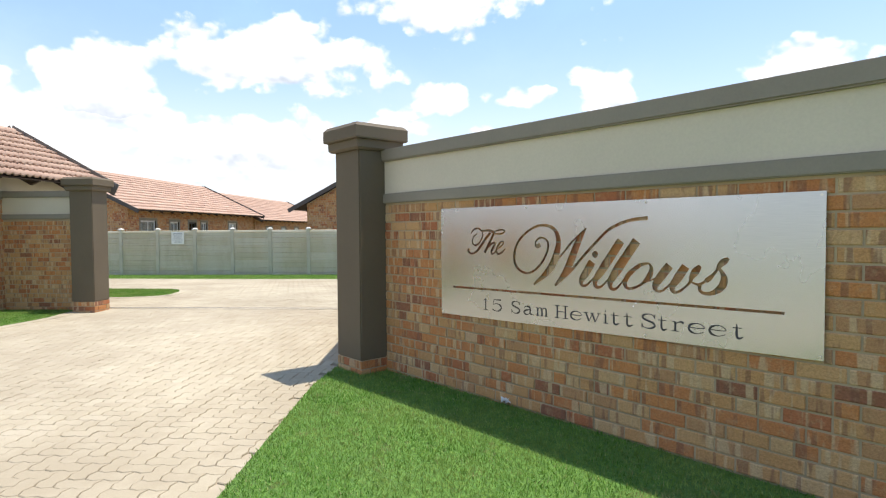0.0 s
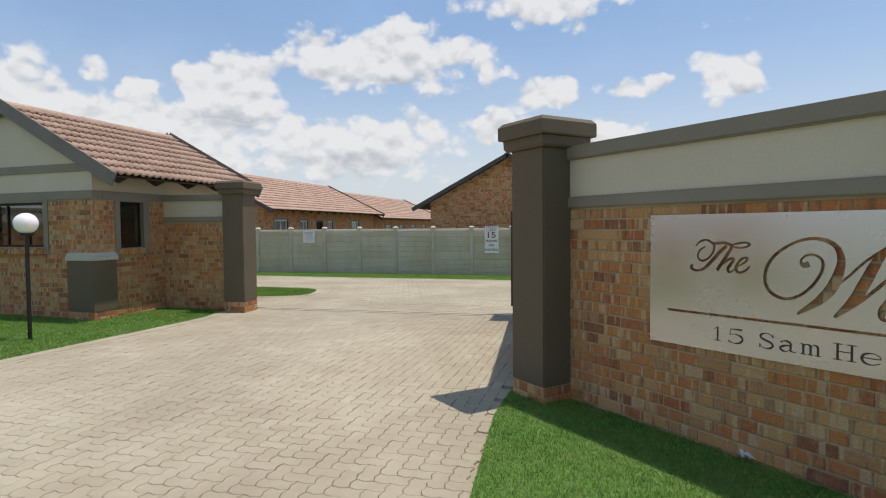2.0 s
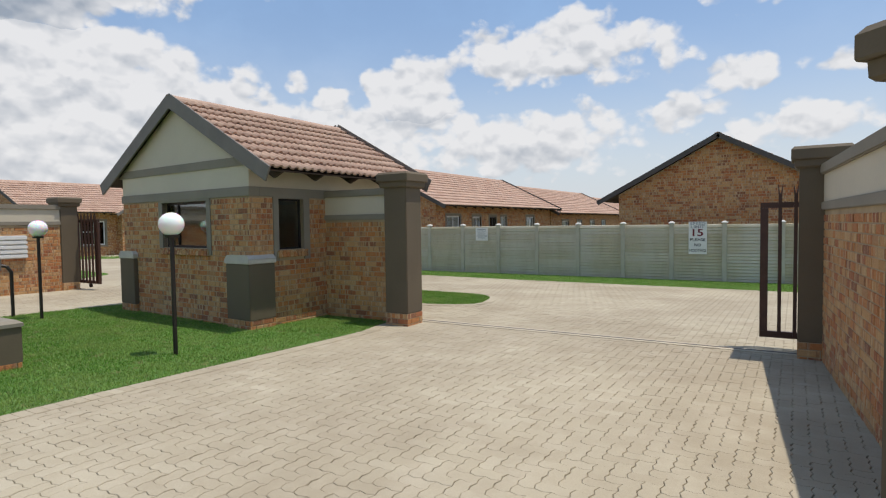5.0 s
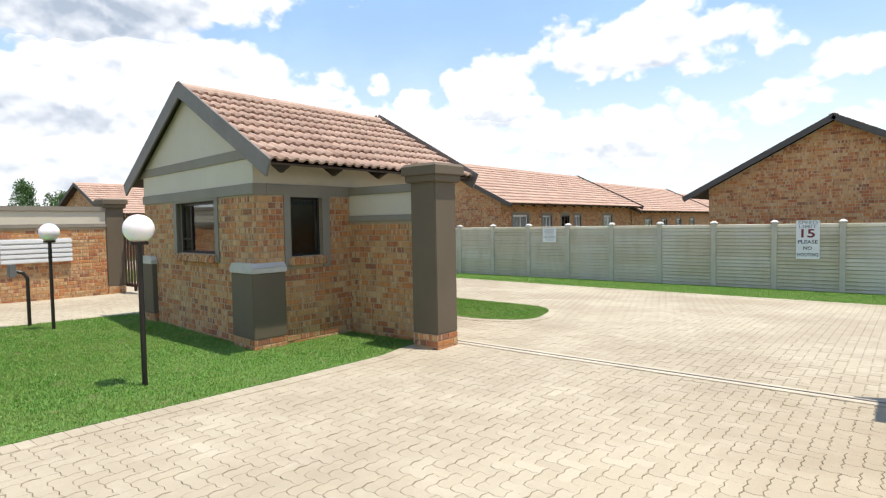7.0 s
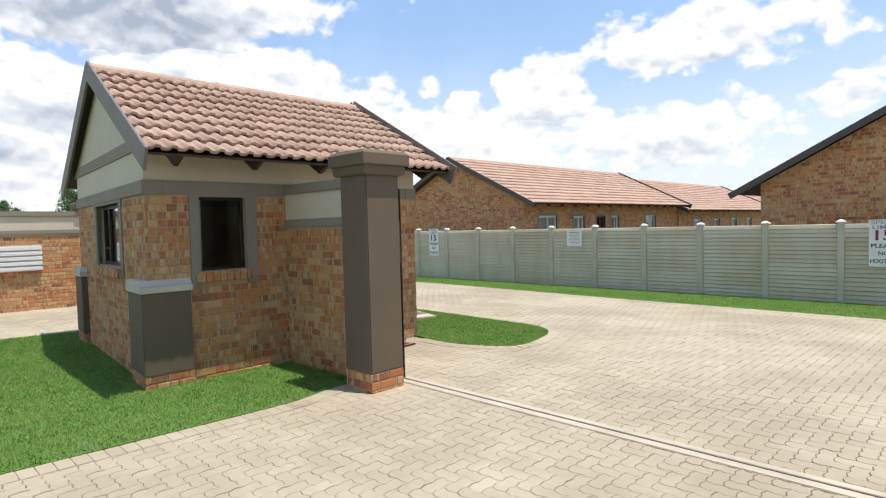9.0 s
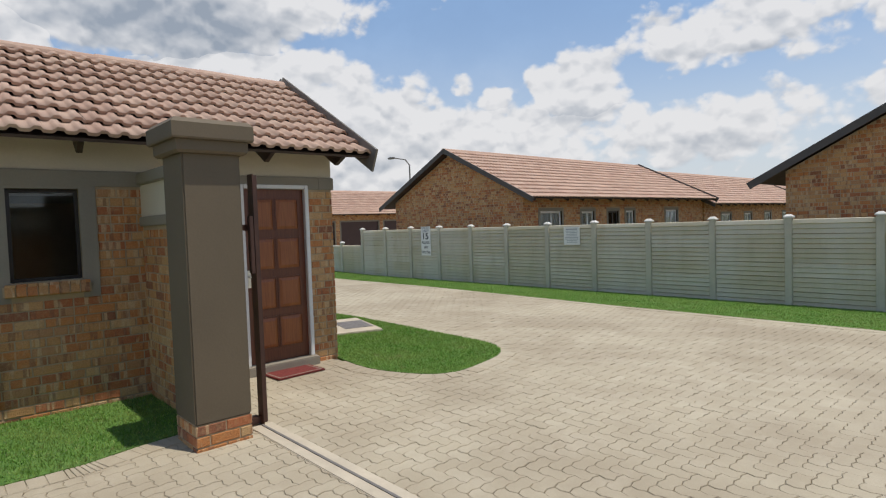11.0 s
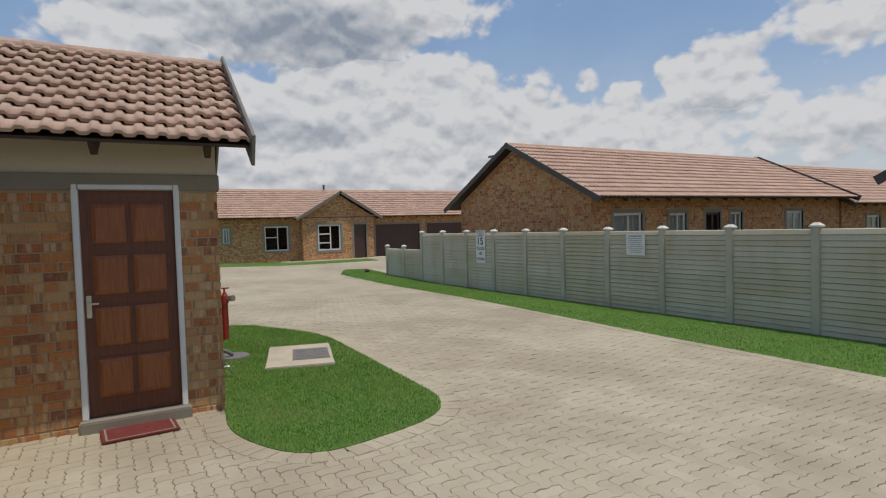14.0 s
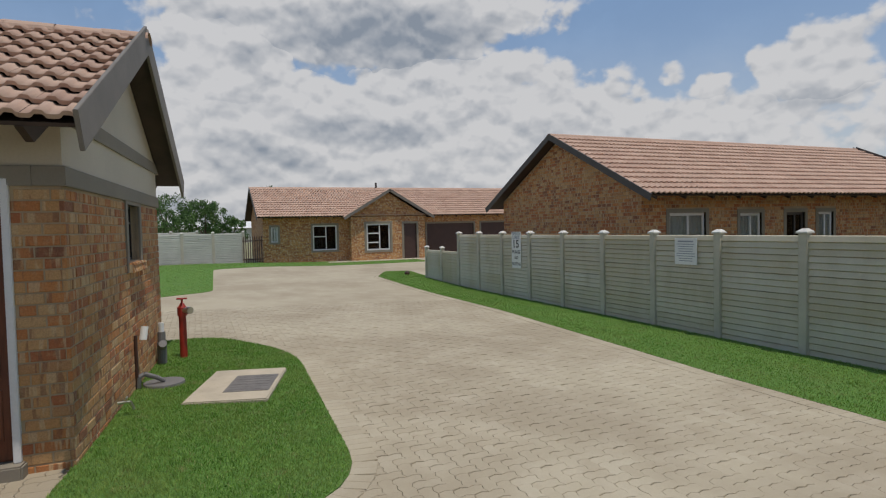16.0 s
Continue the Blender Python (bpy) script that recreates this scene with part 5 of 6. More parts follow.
# a wide roman face: pen strokes in a box of one by one, (x, z, weight), cap height 1
K, N = 1.0, 0.42
SERIF = lambda x, z, r=0.2: [(x - r, z, N), (x + r, z, N)]
GLYPHS = {
    "1": [[(0.5, 1.0, K), (0.5, 0.5, K), (0.5, 0.02, K)], [(0.1, 0.8, N), (0.35, 0.92, N), (0.5, 1.0, N)], SERIF(0.5, 0.02, 0.4)],
    "5": [[(0.22, 0.97, N), (0.9, 0.97, K)], [(0.22, 0.97, N), (0.16, 0.55, N)], [(0.16, 0.56, N), (0.5, 0.64, N), (0.85, 0.5, K), (0.92, 0.28, K), (0.75, 0.06, K), (0.4, 0.0, N), (0.08, 0.12, K)]],
    "S": [[(0.88, 0.74, N), (0.78, 0.93, N), (0.5, 1.0, N), (0.18, 0.9, K), (0.14, 0.7, K), (0.4, 0.55, K), (0.75, 0.42, K), (0.9, 0.22, K), (0.72, 0.04, K), (0.42, 0.0, N), (0.16, 0.1, N), (0.08, 0.3, N)], [(0.9, 0.99, N), (0.9, 0.72, N)], [(0.07, 0.0, N), (0.07, 0.3, N)]],
    "a": [[(0.12, 0.56, K), (0.25, 0.66, N), (0.5, 0.66, K), (0.66, 0.52, K), (0.66, 0.12, K), (0.8, 0.02, N), (0.98, 0.06, N)], [(0.66, 0.42, N), (0.3, 0.36, K), (0.08, 0.2, K), (0.22, 0.02, K), (0.45, 0.02, N), (0.66, 0.16, N)]],
    "m": [[(0.16, 0.66, K), (0.16, 0.02, K)], [(0.16, 0.5, N), (0.3, 0.66, N), (0.46, 0.6, K), (0.5, 0.4, K), (0.5, 0.02, K)], [(0.5, 0.5, N), (0.66, 0.66, N), (0.8, 0.6, K), (0.84, 0.4, K), (0.84, 0.02, K)], [(0.02, 0.66, N), (0.16, 0.66, N)], SERIF(0.16, 0.02, 0.13), SERIF(0.5, 0.02, 0.13), SERIF(0.84, 0.02, 0.13)],
    "H": [[(0.2, 0.98, K), (0.2, 0.02, K)], [(0.8, 0.98, K), (0.8, 0.02, K)], [(0.2, 0.52, N), (0.8, 0.52, N)], SERIF(0.2, 0.98), SERIF(0.2, 0.02), SERIF(0.8, 0.98), SERIF(0.8, 0.02)],
    "e": [[(0.1, 0.38, N), (0.9, 0.38, N), (0.84, 0.58, N), (0.55, 0.68, N), (0.2, 0.58, K), (0.08, 0.34, K), (0.2, 0.1, K), (0.55, 0.0, N), (0.92, 0.14, N)]],
    "w": [[(0.12, 0.66, K), (0.3, 0.02, K)], [(0.3, 0.02, N), (0.5, 0.62, N)], [(0.48, 0.66, K), (0.68, 0.02, K)], [(0.68, 0.02, N), (0.88, 0.66, N)], SERIF(0.12, 0.66, 0.12), SERIF(0.48, 0.66, 0.1), SERIF(0.88, 0.66, 0.1)],
    "i": [[(0.5, 0.66, K), (0.5, 0.02, K)], [(0.15, 0.66, N), (0.5, 0.66, N)], SERIF(0.5, 0.02, 0.4), [(0.42, 0.92, 1.4), (0.56, 0.92, 1.4)]],
    "t": [[(0.4, 0.92, N), (0.4, 0.4, K), (0.42, 0.12, K), (0.6, 0.0, K), (0.95, 0.1, N)], [(0.06, 0.66, N), (0.85, 0.66, N)]],
    "r": [[(0.3, 0.66, K), (0.3, 0.02, K)], [(0.3, 0.44, N), (0.5, 0.62, N), (0.75, 0.68, K), (0.92, 0.58, K)], [(0.04, 0.66, N), (0.3, 0.66, N)], SERIF(0.3, 0.02, 0.28)],
}
ADDRESS = [("1", 0.488, 0.551), ("5", 0.588, 0.704), ("S", 0.802, 0.903), ("a", 0.929, 1.036), ("m", 1.054, 1.174), ("H", 1.234, 1.355), ("e", 1.371, 1.475), ("w", 1.491, 1.630), ("i", 1.644, 1.689),
           ("t", 1.701, 1.776), ("t", 1.798, 1.878), ("S", 1.930, 2.037), ("t", 2.043, 2.114), ("r", 2.137, 2.221), ("e", 2.239, 2.347), ("e", 2.364, 2.473), ("t", 2.501, 2.566)]
sign = thing("estate_sign", "brushed steel name plate with cut-out script lettering on brick wall", "sign", SIGN_WALL @ pose(0.885, -0.018, 0.755))
bm = bmesh.new()
for line in SCRIPT:
    stroke(bm, [(x + 0.042, z - 0.008, h) for x, z, h in line], -0.05, 0.05)
box(bm, 0.158, 2.813, -0.05, 0.05, 0.234, 0.251)
rod(bm, (1.622, -0.05, 0.55), (1.622, 0.05, 0.55), 0.024, n=20)
bmesh.ops.recalc_face_normals(bm, faces=bm.faces)
cutter = new("cutter", mesh_of("cutter", bm))
plate = new("plate", mesh_of("plate", boxed(0, 3.0, -0.006, 0.0, 0, 0.92)))
cut = plate.modifiers.new("cut", "BOOLEAN")
cut.object, cut.operation, cut.solver, cut.use_self = cutter, "DIFFERENCE", "EXACT", True
bpy.context.view_layer.update()
cut_mesh = bpy.data.meshes.new_from_object(plate.evaluated_get(bpy.context.evaluated_depsgraph_get()))
bpy.data.objects.remove(plate)
bpy.data.objects.remove(cutter)
cut_mesh.materials.clear()
part("plate", cut_mesh, STEEL, sign)
for letter, x0, x1 in ADDRESS:
    bm = bmesh.new()
    for line in GLYPHS[letter]:
        stroke(bm, [(x0 + 0.04 + (x1 - x0) * x, 0.072 + 0.094 * z, 0.0066 * h) for x, z, h in line], -0.0066, -0.0056)
    bmesh.ops.recalc_face_normals(bm, faces=bm.faces)
    part("letter", bm, INK, sign, "small dark engraved letter")
for x in (0.02, 1.0, 2.0, 2.98):
    for z in (0.02, 0.90):
        bm = bmesh.new()
        rod(bm, (x, -0.012, z), (x, 0.016, z), 0.007, n=10)
        part("screw", bm, CHROME, sign)
# the plate is a little lower at its far end than at the other
for piece in sign.children:
    for v in piece.data.vertices:
        v.co.z += (0.92 - v.co.z) / 0.92 * 0.062 * v.co.x / 3.0
        v.co.x *= 0.978
    piece.data.update()


def speed_sign(x0, x1, number):
    z0, z1 = 0.62, 1.60
    s = thing("speed_sign", "white speed limit notice fixed to the precast fence", "sign", pose(x0, 21.565, 0), "speed signs")
    w = x1 - x0
    part("board", boxed(0, w, -0.012, 0.0, z0, z1), WHITE, s)
    for words, a, b, c, d, ink in (("SPEED", 0.08, 0.92, 0.90, 0.985, INK_GREY), ("LIMIT", 0.12, 0.88, 0.80, 0.885, INK_GREY), ("15", 0.22, 0.80, 0.555, 0.775, number),
                                   ("PLEASE", 0.08, 0.92, 0.40, 0.49, INK), ("NO", 0.32, 0.68, 0.24, 0.33, INK), ("HOOTING", 0.05, 0.95, 0.07, 0.16, INK)):
        part("lettering", text_mesh("lettering", words, w * a, w * b, z0 + (z1 - z0) * c, z0 + (z1 - z0) * d, -0.0125, 0.001, 0.02), ink, s)


speed_sign(-4.41, -3.90, INK_RED)
speed_sign(-17.62, -17.14, INK)
notice = thing("notice_board", "white printed notice fixed to the precast fence", "notice", pose(-11.74, 21.565, 0))
part("board", boxed(0, 0.5, -0.01, 0.0, 1.0, 1.47), WHITE, notice)
rnd = random.Random(2)
for k in range(9):
    a = rnd.uniform(0.04, 0.1)
    part("text_line", boxed(a, 0.5 - a, -0.0115, -0.0102, 1.06 + 0.042 * k, 1.074 + 0.042 * k + (0.014 if k == 8 else 0)), INK_GREY, notice)


# ---- lamps, gates, posts ----
def globe_lamp(x, y, top, label):
    g = ground_z(x, y)
    l = thing("globe_lamp", label, "lamp", pose(x, y, g), "globe lamps")
    bm = bmesh.new()
    rod(bm, (0, 0, -0.05), (0, 0, top - 0.16), 0.027, n=16)
    rod(bm, (0, 0, top - 0.168), (0, 0, top - 0.135), 0.085, 0.09, 20)
    part("pole", bm, STEEL_BLACK, l, "dark painted steel pole")
    bm = bmesh.new()
    bmesh.ops.create_uvsphere(bm, u_segments=40, v_segments=24, radius=0.152)
    for v in bm.verts:
        v.co.z = v.co.z * 0.97 + top
    for f in bm.faces:
        f.smooth = True
    part("globe", bm, OPAL, l, "white opal glass globe")


globe_lamp(-8.28, 7.06, 1.65, "white globe lamp on a dark pole in the lawn")
globe_lamp(-13.15, 7.7, 1.63, "white globe lamp on a dark pole near the exit lane")

intercom = thing("intercom_post", "dark bent steel intercom post at the lawn edge", "intercom", pose(-13.95, 7.58, 0.03))
bm = bmesh.new()
rod(bm, (0, 0, -0.05), (0, 0, 0.86), 0.03), rod(bm, (0, 0, 0.85), (-0.03, -0.06, 0.95), 0.03, n=10), rod(bm, (-0.03, -0.06, 0.95), (-0.06, -0.16, 0.98), 0.03, n=10)
part("pole", bm, STEEL_BLACK, intercom)
bm = bmesh.new()
box(bm, -0.13, 0.01, -0.26, -0.15, 0.88, 1.1, 0.01)
part("intercom_box", bm, PIPE, intercom, "grey intercom box")

pier = thing("low_pier", "low plastered pier with pale cap on the lawn", "pier", pose(-9.42, 5.48, 0.0))
bm = bmesh.new()
box(bm, -0.26, 0.26, -0.27, 0.27, 0.14, 0.56, 0.008)
part("shaft", bm, TAUPE, pier)
core = part("brick_foot", boxed(-0.25, 0.25, -0.26, 0.26, -0.1, 0.145), MORTAR, pier)
for k in range(4):
    for u, z, length in courses(-0.255, 0.255, -0.1, 0.15, seed=k):
        ob = new("brick", BRICK_MESH)
        ob.parent = core
        ob.matrix_basis = pose(0, 0, 0, 0, 0, 90 * k) @ Matrix.LocRotScale((u, -0.262, z), None, (length / BL, 1, 1))
bm = bmesh.new()
frustum(bm, 0.28, 0.56, 0.28, 0.6), frustum(bm, 0.28, 0.6, 0.23, 0.635)
part("pier_cap", bm, BAND, pier)


def slide_gate(m, length, label):
    g = thing("sliding_gate", label, "gate", m, "sliding gates")
    part("rail", boxed(0, length, -0.03, 0.03, 0.14, 0.22), STEEL_BROWN, g), part("rail", boxed(0, length, -0.03, 0.03, 1.80, 1.87), STEEL_BROWN, g)
    part("stile", boxed(0, 0.09, -0.032, 0.032, 0.221, 1.799), STEEL_BROWN, g), part("stile", boxed(length - 0.09, length, -0.032, 0.032, 0.221, 1.799), STEEL_BROWN, g)
    bm = bmesh.new()
    box(bm, -0.021, 0.021, -0.021, 0.021, 0.16, 1.98)
    for dx in (-0.012, 0.012):
        rod(bm, (dx, 0, 1.97), (dx * 2.2, 0, 2.1), 0.011, 0.002, 6)
    bar = mesh_of("bar", bm)
    k = 0
    while 0.22 + 0.17 * k < length - 0.1:
        part("bar", bar, STEEL_BROWN, g, m=pose(0.22 + 0.17 * k, -0.034, 0))
        k += 1
    for x in (0.5, length - 0.5):
        bm = bmesh.new()
        rod(bm, (x, -0.02, 0.09), (x, 0.02, 0.09), 0.06, n=20)
        part("wheel", bm, STEEL_BLACK, g)
    return g


slide_gate(pose(-2.03, 11.17, 0, 0, 0, 1.5), 5.6, "dark brown steel palisade sliding gate, open behind the wall")
slide_gate(pose(-22.6, 11.05, 0.02), 5.1, "dark brown steel palisade sliding gate of the exit lane, open")
catch = thing("gate_catch_post", "brown steel angle post that receives the sliding gate", "post", pose(-7.22, 10.93, 0))
bm = bmesh.new()
box(bm, -0.05, 0.05, -0.02, -0.012, -0.02, 2.13), box(bm, -0.05, -0.042, -0.012, 0.06, -0.02, 2.13)
part("post", bm, STEEL_BROWN, catch)
part("bracket", boxed(-0.09, -0.045, -0.28, 0.0, 1.66, 1.71), STEEL_BROWN, catch), part("bracket", boxed(-0.09, 0.0, -0.28, -0.02, 0.02, 0.07), STEEL_BROWN, catch)
bm = bmesh.new()
box(bm, 0.0, 0.05, -0.06, -0.025, 1.3, 1.78, 0.004)
part("guide_roller", bm, STEEL_BROWN, catch)

track = thing("gate_track", "sandy concrete strip with a steel gate rail", "gate track", pose(-7.2, 10.9, 0, 0, 0, -0.3), kind="structure")
bm = bmesh.new()
box(bm, 0, 6.0, -0.10, 0.10, -0.06, 0.010, 0.006)
part("strip", bm, CONCRETE, track)
part("rail", boxed(0.02, 6.0, -0.010, 0.010, 0.010, 0.017), COVER, track)

mailbox = thing("mailbox_panel", "white slatted bank of letter boxes on the brick wall", "letter boxes", pose(-18.42, 8.25, 0, 0, 0, 90))
part("back_plate", boxed(0, 1.45, -0.06, -0.009, 0.92, 1.5), WHITE, mailbox)
for k in range(5):
    bm = bmesh.new()
    box(bm, -0.01, 1.46, -0.11, -0.062, 0.935 + 0.115 * k, 1.02 + 0.115 * k, 0.01)
    part("slat", bm, WHITE, mailbox)

# ---- small things ----
door_mat = tagged(part("door_mat", boxed(-0.3, 0.3, -0.21, 0.21, 0.006, 0.022, 0.006), MAT_RED, m=pose(-8.64, 11.96, 0.0, 0, 0, 93)), "worn dark red door mat on the paving", "door mat")
for a, b, c, d in ((-0.27, 0.27, 0.165, 0.18), (-0.27, 0.27, -0.18, -0.165), (-0.27, -0.255, -0.165, 0.165), (0.255, 0.27, -0.165, 0.165)):
    part("border", boxed(a, b, c, d, 0.022, 0.0235), BAND, door_mat, "faded border stripe")
bm = bmesh.new()
box(bm, -0.68, 0.68, -0.43, 0.43, -0.1, 0.034, 0.012)
slab = thing("manhole", "square concrete manhole slab with grey cast cover in grass", "manhole", pose(-10.76, 14.02, -0.005, 0, 0, -16))
part("slab", bm, CONCRETE, slab)
bm = bmesh.new()
box(bm, -0.35, 0.37, -0.1, 0.39, 0.028, 0.038, 0.004)
cover = part("cover", bm, COVER, slab, "grey cast cover")
for k in range(6):
    part("rib", boxed(-0.31 + 0.11 * k, -0.25 + 0.11 * k, -0.06, 0.35, 0.038, 0.0395), COVER, cover)

hydrant = thing("fire_hydrant", "red fire hydrant standpipe with brass outlet on the grass", "hydrant", pose(-12.75, 13.4, 0.0))
bm = bmesh.new()
rod(bm, (0, 0, -0.05), (0, 0, 0.62), 0.05, n=18), rod(bm, (0, 0, 0.6), (0, 0, 0.72), 0.066, n=18), rod(bm, (0, 0, 0.72), (0, 0, 0.78), 0.055, 0.02, 18)
part("standpipe", bm, RED, hydrant)
bm = bmesh.new()
rod(bm, (0, 0, 0.77), (0, 0, 0.84), 0.015, n=8), rod(bm, (-0.07, 0, 0.84), (0.07, 0, 0.84), 0.012, n=8), rod(bm, (0, -0.07, 0.84), (0, 0.07, 0.84), 0.012, n=8)
part("valve_wheel", bm, RED, hydrant)
bm = bmesh.new()
rod(bm, (0.04, 0.03, 0.68), (0.10, 0.08, 0.68), 0.04, n=14), rod(bm, (0.10, 0.08, 0.68), (0.14, 0.11, 0.68), 0.05, n=14)
part("outlet", bm, CHROME, hydrant, "dull brass outlet")

gully = thing("drain_gully", "grey drain gully with a dished rim at the wall foot", "drain", pose(-11.25, 13.22, 0.0))
bm = bmesh.new()
rod(bm, (0, 0, -0.05), (0, 0, 0.035), 0.24, 0.22, 28)
part("dish", bm, PIPE, gully)
bm = bmesh.new()
pts = [(0.12, -0.26, 0.02), (0.12, -0.25, 0.14), (0.1, -0.2, 0.17), (0.06, -0.08, 0.11), (0.02, 0.0, 0.05)]
for a, b in zip(pts, pts[1:]):
    rod(bm, a, b, 0.026, n=10)
part("waste_pipe", bm, PIPE, gully)
bm = bmesh.new()
rod(bm, (0.12, -0.27, 0.0), (0.12, -0.27, 0.62), 0.02, n=10)
part("pipe", bm, STEEL_BROWN, gully)
meter = thing("wall_box", "small white cylinder fitting on the brick wall", "fitting", pose(-11.22, 13.02, 0.0))
bm = bmesh.new()
rod(bm, (0, 0, 0.55), (-0.03, 0.02, 0.7), 0.04, n=16)
part("body", bm, WHITE, meter)
bib = thing("garden_tap", "brass garden tap low on the brick wall", "tap", pose(-10.1, 12.93, 0.0))
bm = bmesh.new()
rod(bm, (0, -0.06, 0.14), (0, 0.05, 0.14), 0.015, n=10), rod(bm, (0, 0.05, 0.14), (0, 0.08, 0.06), 0.014, n=10), rod(bm, (-0.03, 0.02, 0.18), (0.03, 0.02, 0.18), 0.01, n=8)
part("spout", bm, CHROME, bib)
vent = thing("waste_trap", "grey plastic waste trap against the brick wall", "pipe", pose(-12.45, 13.14, 0.0))
bm = bmesh.new()
rod(bm, (0, 0, -0.02), (0, 0, 0.3), 0.06, n=14), rod(bm, (0, 0, 0.22), (0.14, 0.02, 0.3), 0.05, n=12), rod(bm, (0.0, 0, 0.3), (0.0, 0.0, 0.44), 0.05, n=12)
part("trap", bm, PIPE, vent)
bm = bmesh.new()
rod(bm, (0, 0, 0.44), (0, 0, 0.56), 0.035, n=12)
part("collar", bm, WHITE, vent)

bm = bmesh.new()
rnd = random.Random(4)
for k in range(5):
    a, r = rnd.uniform(0, 6.28), 0.05
    p = [Vector((r * math.cos(a + j * 1.6) * rnd.uniform(0.5, 1.2), r * math.sin(a + j * 1.6) * rnd.uniform(0.5, 1.2), rnd.uniform(0.0, 0.045))) for j in range(4)]
    bm.faces.new([bm.verts.new(q) for q in p])
tagged(part("litter", bm, WHITE, m=pose(0.36, 4.66, ground_z(0.36, 4.66) + 0.035)), "crumpled scrap of white paper on the grass", "litter")
bm = bmesh.new()
bmesh.ops.create_icosphere(bm, subdivisions=3, radius=0.11)
for v in bm.verts:
    v.co *= 1 + 0.25 * noise.noise(v.co * 6)
    v.co.z *= 0.8
tagged(part("stone", bm, STEEL_BROWN, m=pose(-25.6, 21.3, ground_z(-25.6, 21.3) + 0.07)), "small dark brown stone at the end of the fence", "stone")

street = thing("street_lamp", "slim grey street lamp with a curved arm behind the houses", "street lamp", pose(-47.6, 45.7, -0.1))
bm = bmesh.new()
rod(bm, (0, 0, 0), (0, 0, 7.8), 0.1, 0.07), rod(bm, (0, 0, 7.8), (-0.33, -0.22, 8.35), 0.06, n=8), rod(bm, (-0.33, -0.22, 8.35), (-1.3, -0.9, 8.6), 0.05, n=8)
part("pole", bm, PIPE, street)
bm = bmesh.new()
box(bm, -2.1, -1.28, -1.1, -0.78, 8.52, 8.7, 0.03)
part("lamp_head", bm, PIPE, street)

# palisade gate beside the far house
g = thing("garden_gate", "brown steel palisade gate beside the far house", "gate", pose(-34.9, 15.72, 0.1, 0, 0, 90))
for k in range(9):
    part("bar", boxed(0.04 + 0.11 * k, 0.08 + 0.11 * k, -0.02, 0.02, 0.0, 1.45), STEEL_BROWN, g)
part("rail", boxed(0, 1.0, 0.021, 0.05, 0.25, 0.3), STEEL_BROWN, g), part("rail", boxed(0, 1.0, 0.021, 0.05, 1.2, 1.25), STEEL_BROWN, g)


# ---- distance ----
def tree(x, y, tall, wide, label, cone=False, seed=1, leaves=5000):
    rnd = random.Random(seed)
    t = thing("tree", label, "tree", pose(x, y, ground_z(x, y) - 0.1))
    bm = bmesh.new()
    rod(bm, (0, 0, 0), (0.05, 0, tall * 0.45), 0.16, 0.09, 10)
    tips = []
    for k in range(9):
        a, h = k * 2.4, tall * rnd.uniform(0.3, 0.7)
        r = wide * rnd.uniform(0.2, 0.4) * ((1 - h / tall) * 1.6 if cone else 1)
        tip = (r * math.cos(a), r * math.sin(a), h + tall * 0.12)
        rod(bm, (0.03, 0, h * 0.6), tip, 0.06, 0.02, 6)
        tips.append(tip)
    part("trunk", bm, BARK, t)
    clumps = []
    for k in range(46):
        h = rnd.uniform(0.22, 0.97)
        r = wide / 2 * ((1.02 - h) * 1.25 if cone else math.sqrt(max(0.05, 1 - (2 * h - 1.05) ** 2))) * math.sqrt(rnd.random())
        a = rnd.uniform(0, 6.283)
        clumps.append((r * math.cos(a), r * math.sin(a), h * tall, wide * rnd.uniform(0.07, 0.15)))
    verts, faces = [], []
    for k in range(leaves):
        cx, cy, cz, cr = clumps[k % len(clumps)]
        d = Vector((rnd.gauss(0, 1), rnd.gauss(0, 1), rnd.gauss(0, 1))).normalized() * cr * rnd.uniform(0.5, 1.1)
        c = Vector((cx, cy, cz)) + d
        s = rnd.uniform(0.05, 0.11)
        q = Euler((rnd.uniform(0, 6), rnd.uniform(0, 6), rnd.uniform(0, 6))).to_matrix()
        n = len(verts)
        verts += [tuple(c + q @ Vector(p)) for p in ((-s, 0, 0), (0, -s * 0.5, 0), (s, 0, 0), (0, s * 0.5, 0))]
        faces.append((n, n + 1, n + 2, n + 3))
    part("crown", mesh_from("crown", verts, faces), LEAF, t, "leafy green crown", kind="stuff")


tree(-62.0, 20.4, 6.2, 4.4, "green conifer behind the entrance wall", True, 3)
tree(-61.0, 23.0, 5.0, 4.0, "bushy green tree behind the entrance wall", False, 4)
tree(-56.0, 11.4, 4.6, 4.2, "round dark green tree beyond the fence", False, 5, 7000)
tree(-58.0, 14.3, 4.4, 4.0, "round dark green tree beyond the fence", False, 6, 6000)
tree(-58.0, 16.3, 3.0, 3.0, "low green tree beyond the fence", False, 7)
tree(-75.0, 12.0, 4.2, 9.0, "broad green tree in the distance", False, 8)
shed = thing("warehouse", "long low white-roofed warehouse in the distance", "warehouse", pose(-120, 8, 0))
part("wall", boxed(-8, 8, -30, 34, -0.2, 2.6), VIBRA_PALE, shed)
bm = bmesh.new()
prism(bm, [(-8.4, 2.6), (8.4, 2.6), (0, 4.0)], -30.4, 34.4)
part("roof", bm, WHITE, shed)

# ---- paving blocks ----
CELL, KINK = 0.11, 0.0085
OUT_H = [(0, 0), (1, 0), (2, 0), (3, 0), (4, 0), (4, 1), (4, 2), (3, 2), (2, 2), (1, 2), (0, 2), (0, 1)]


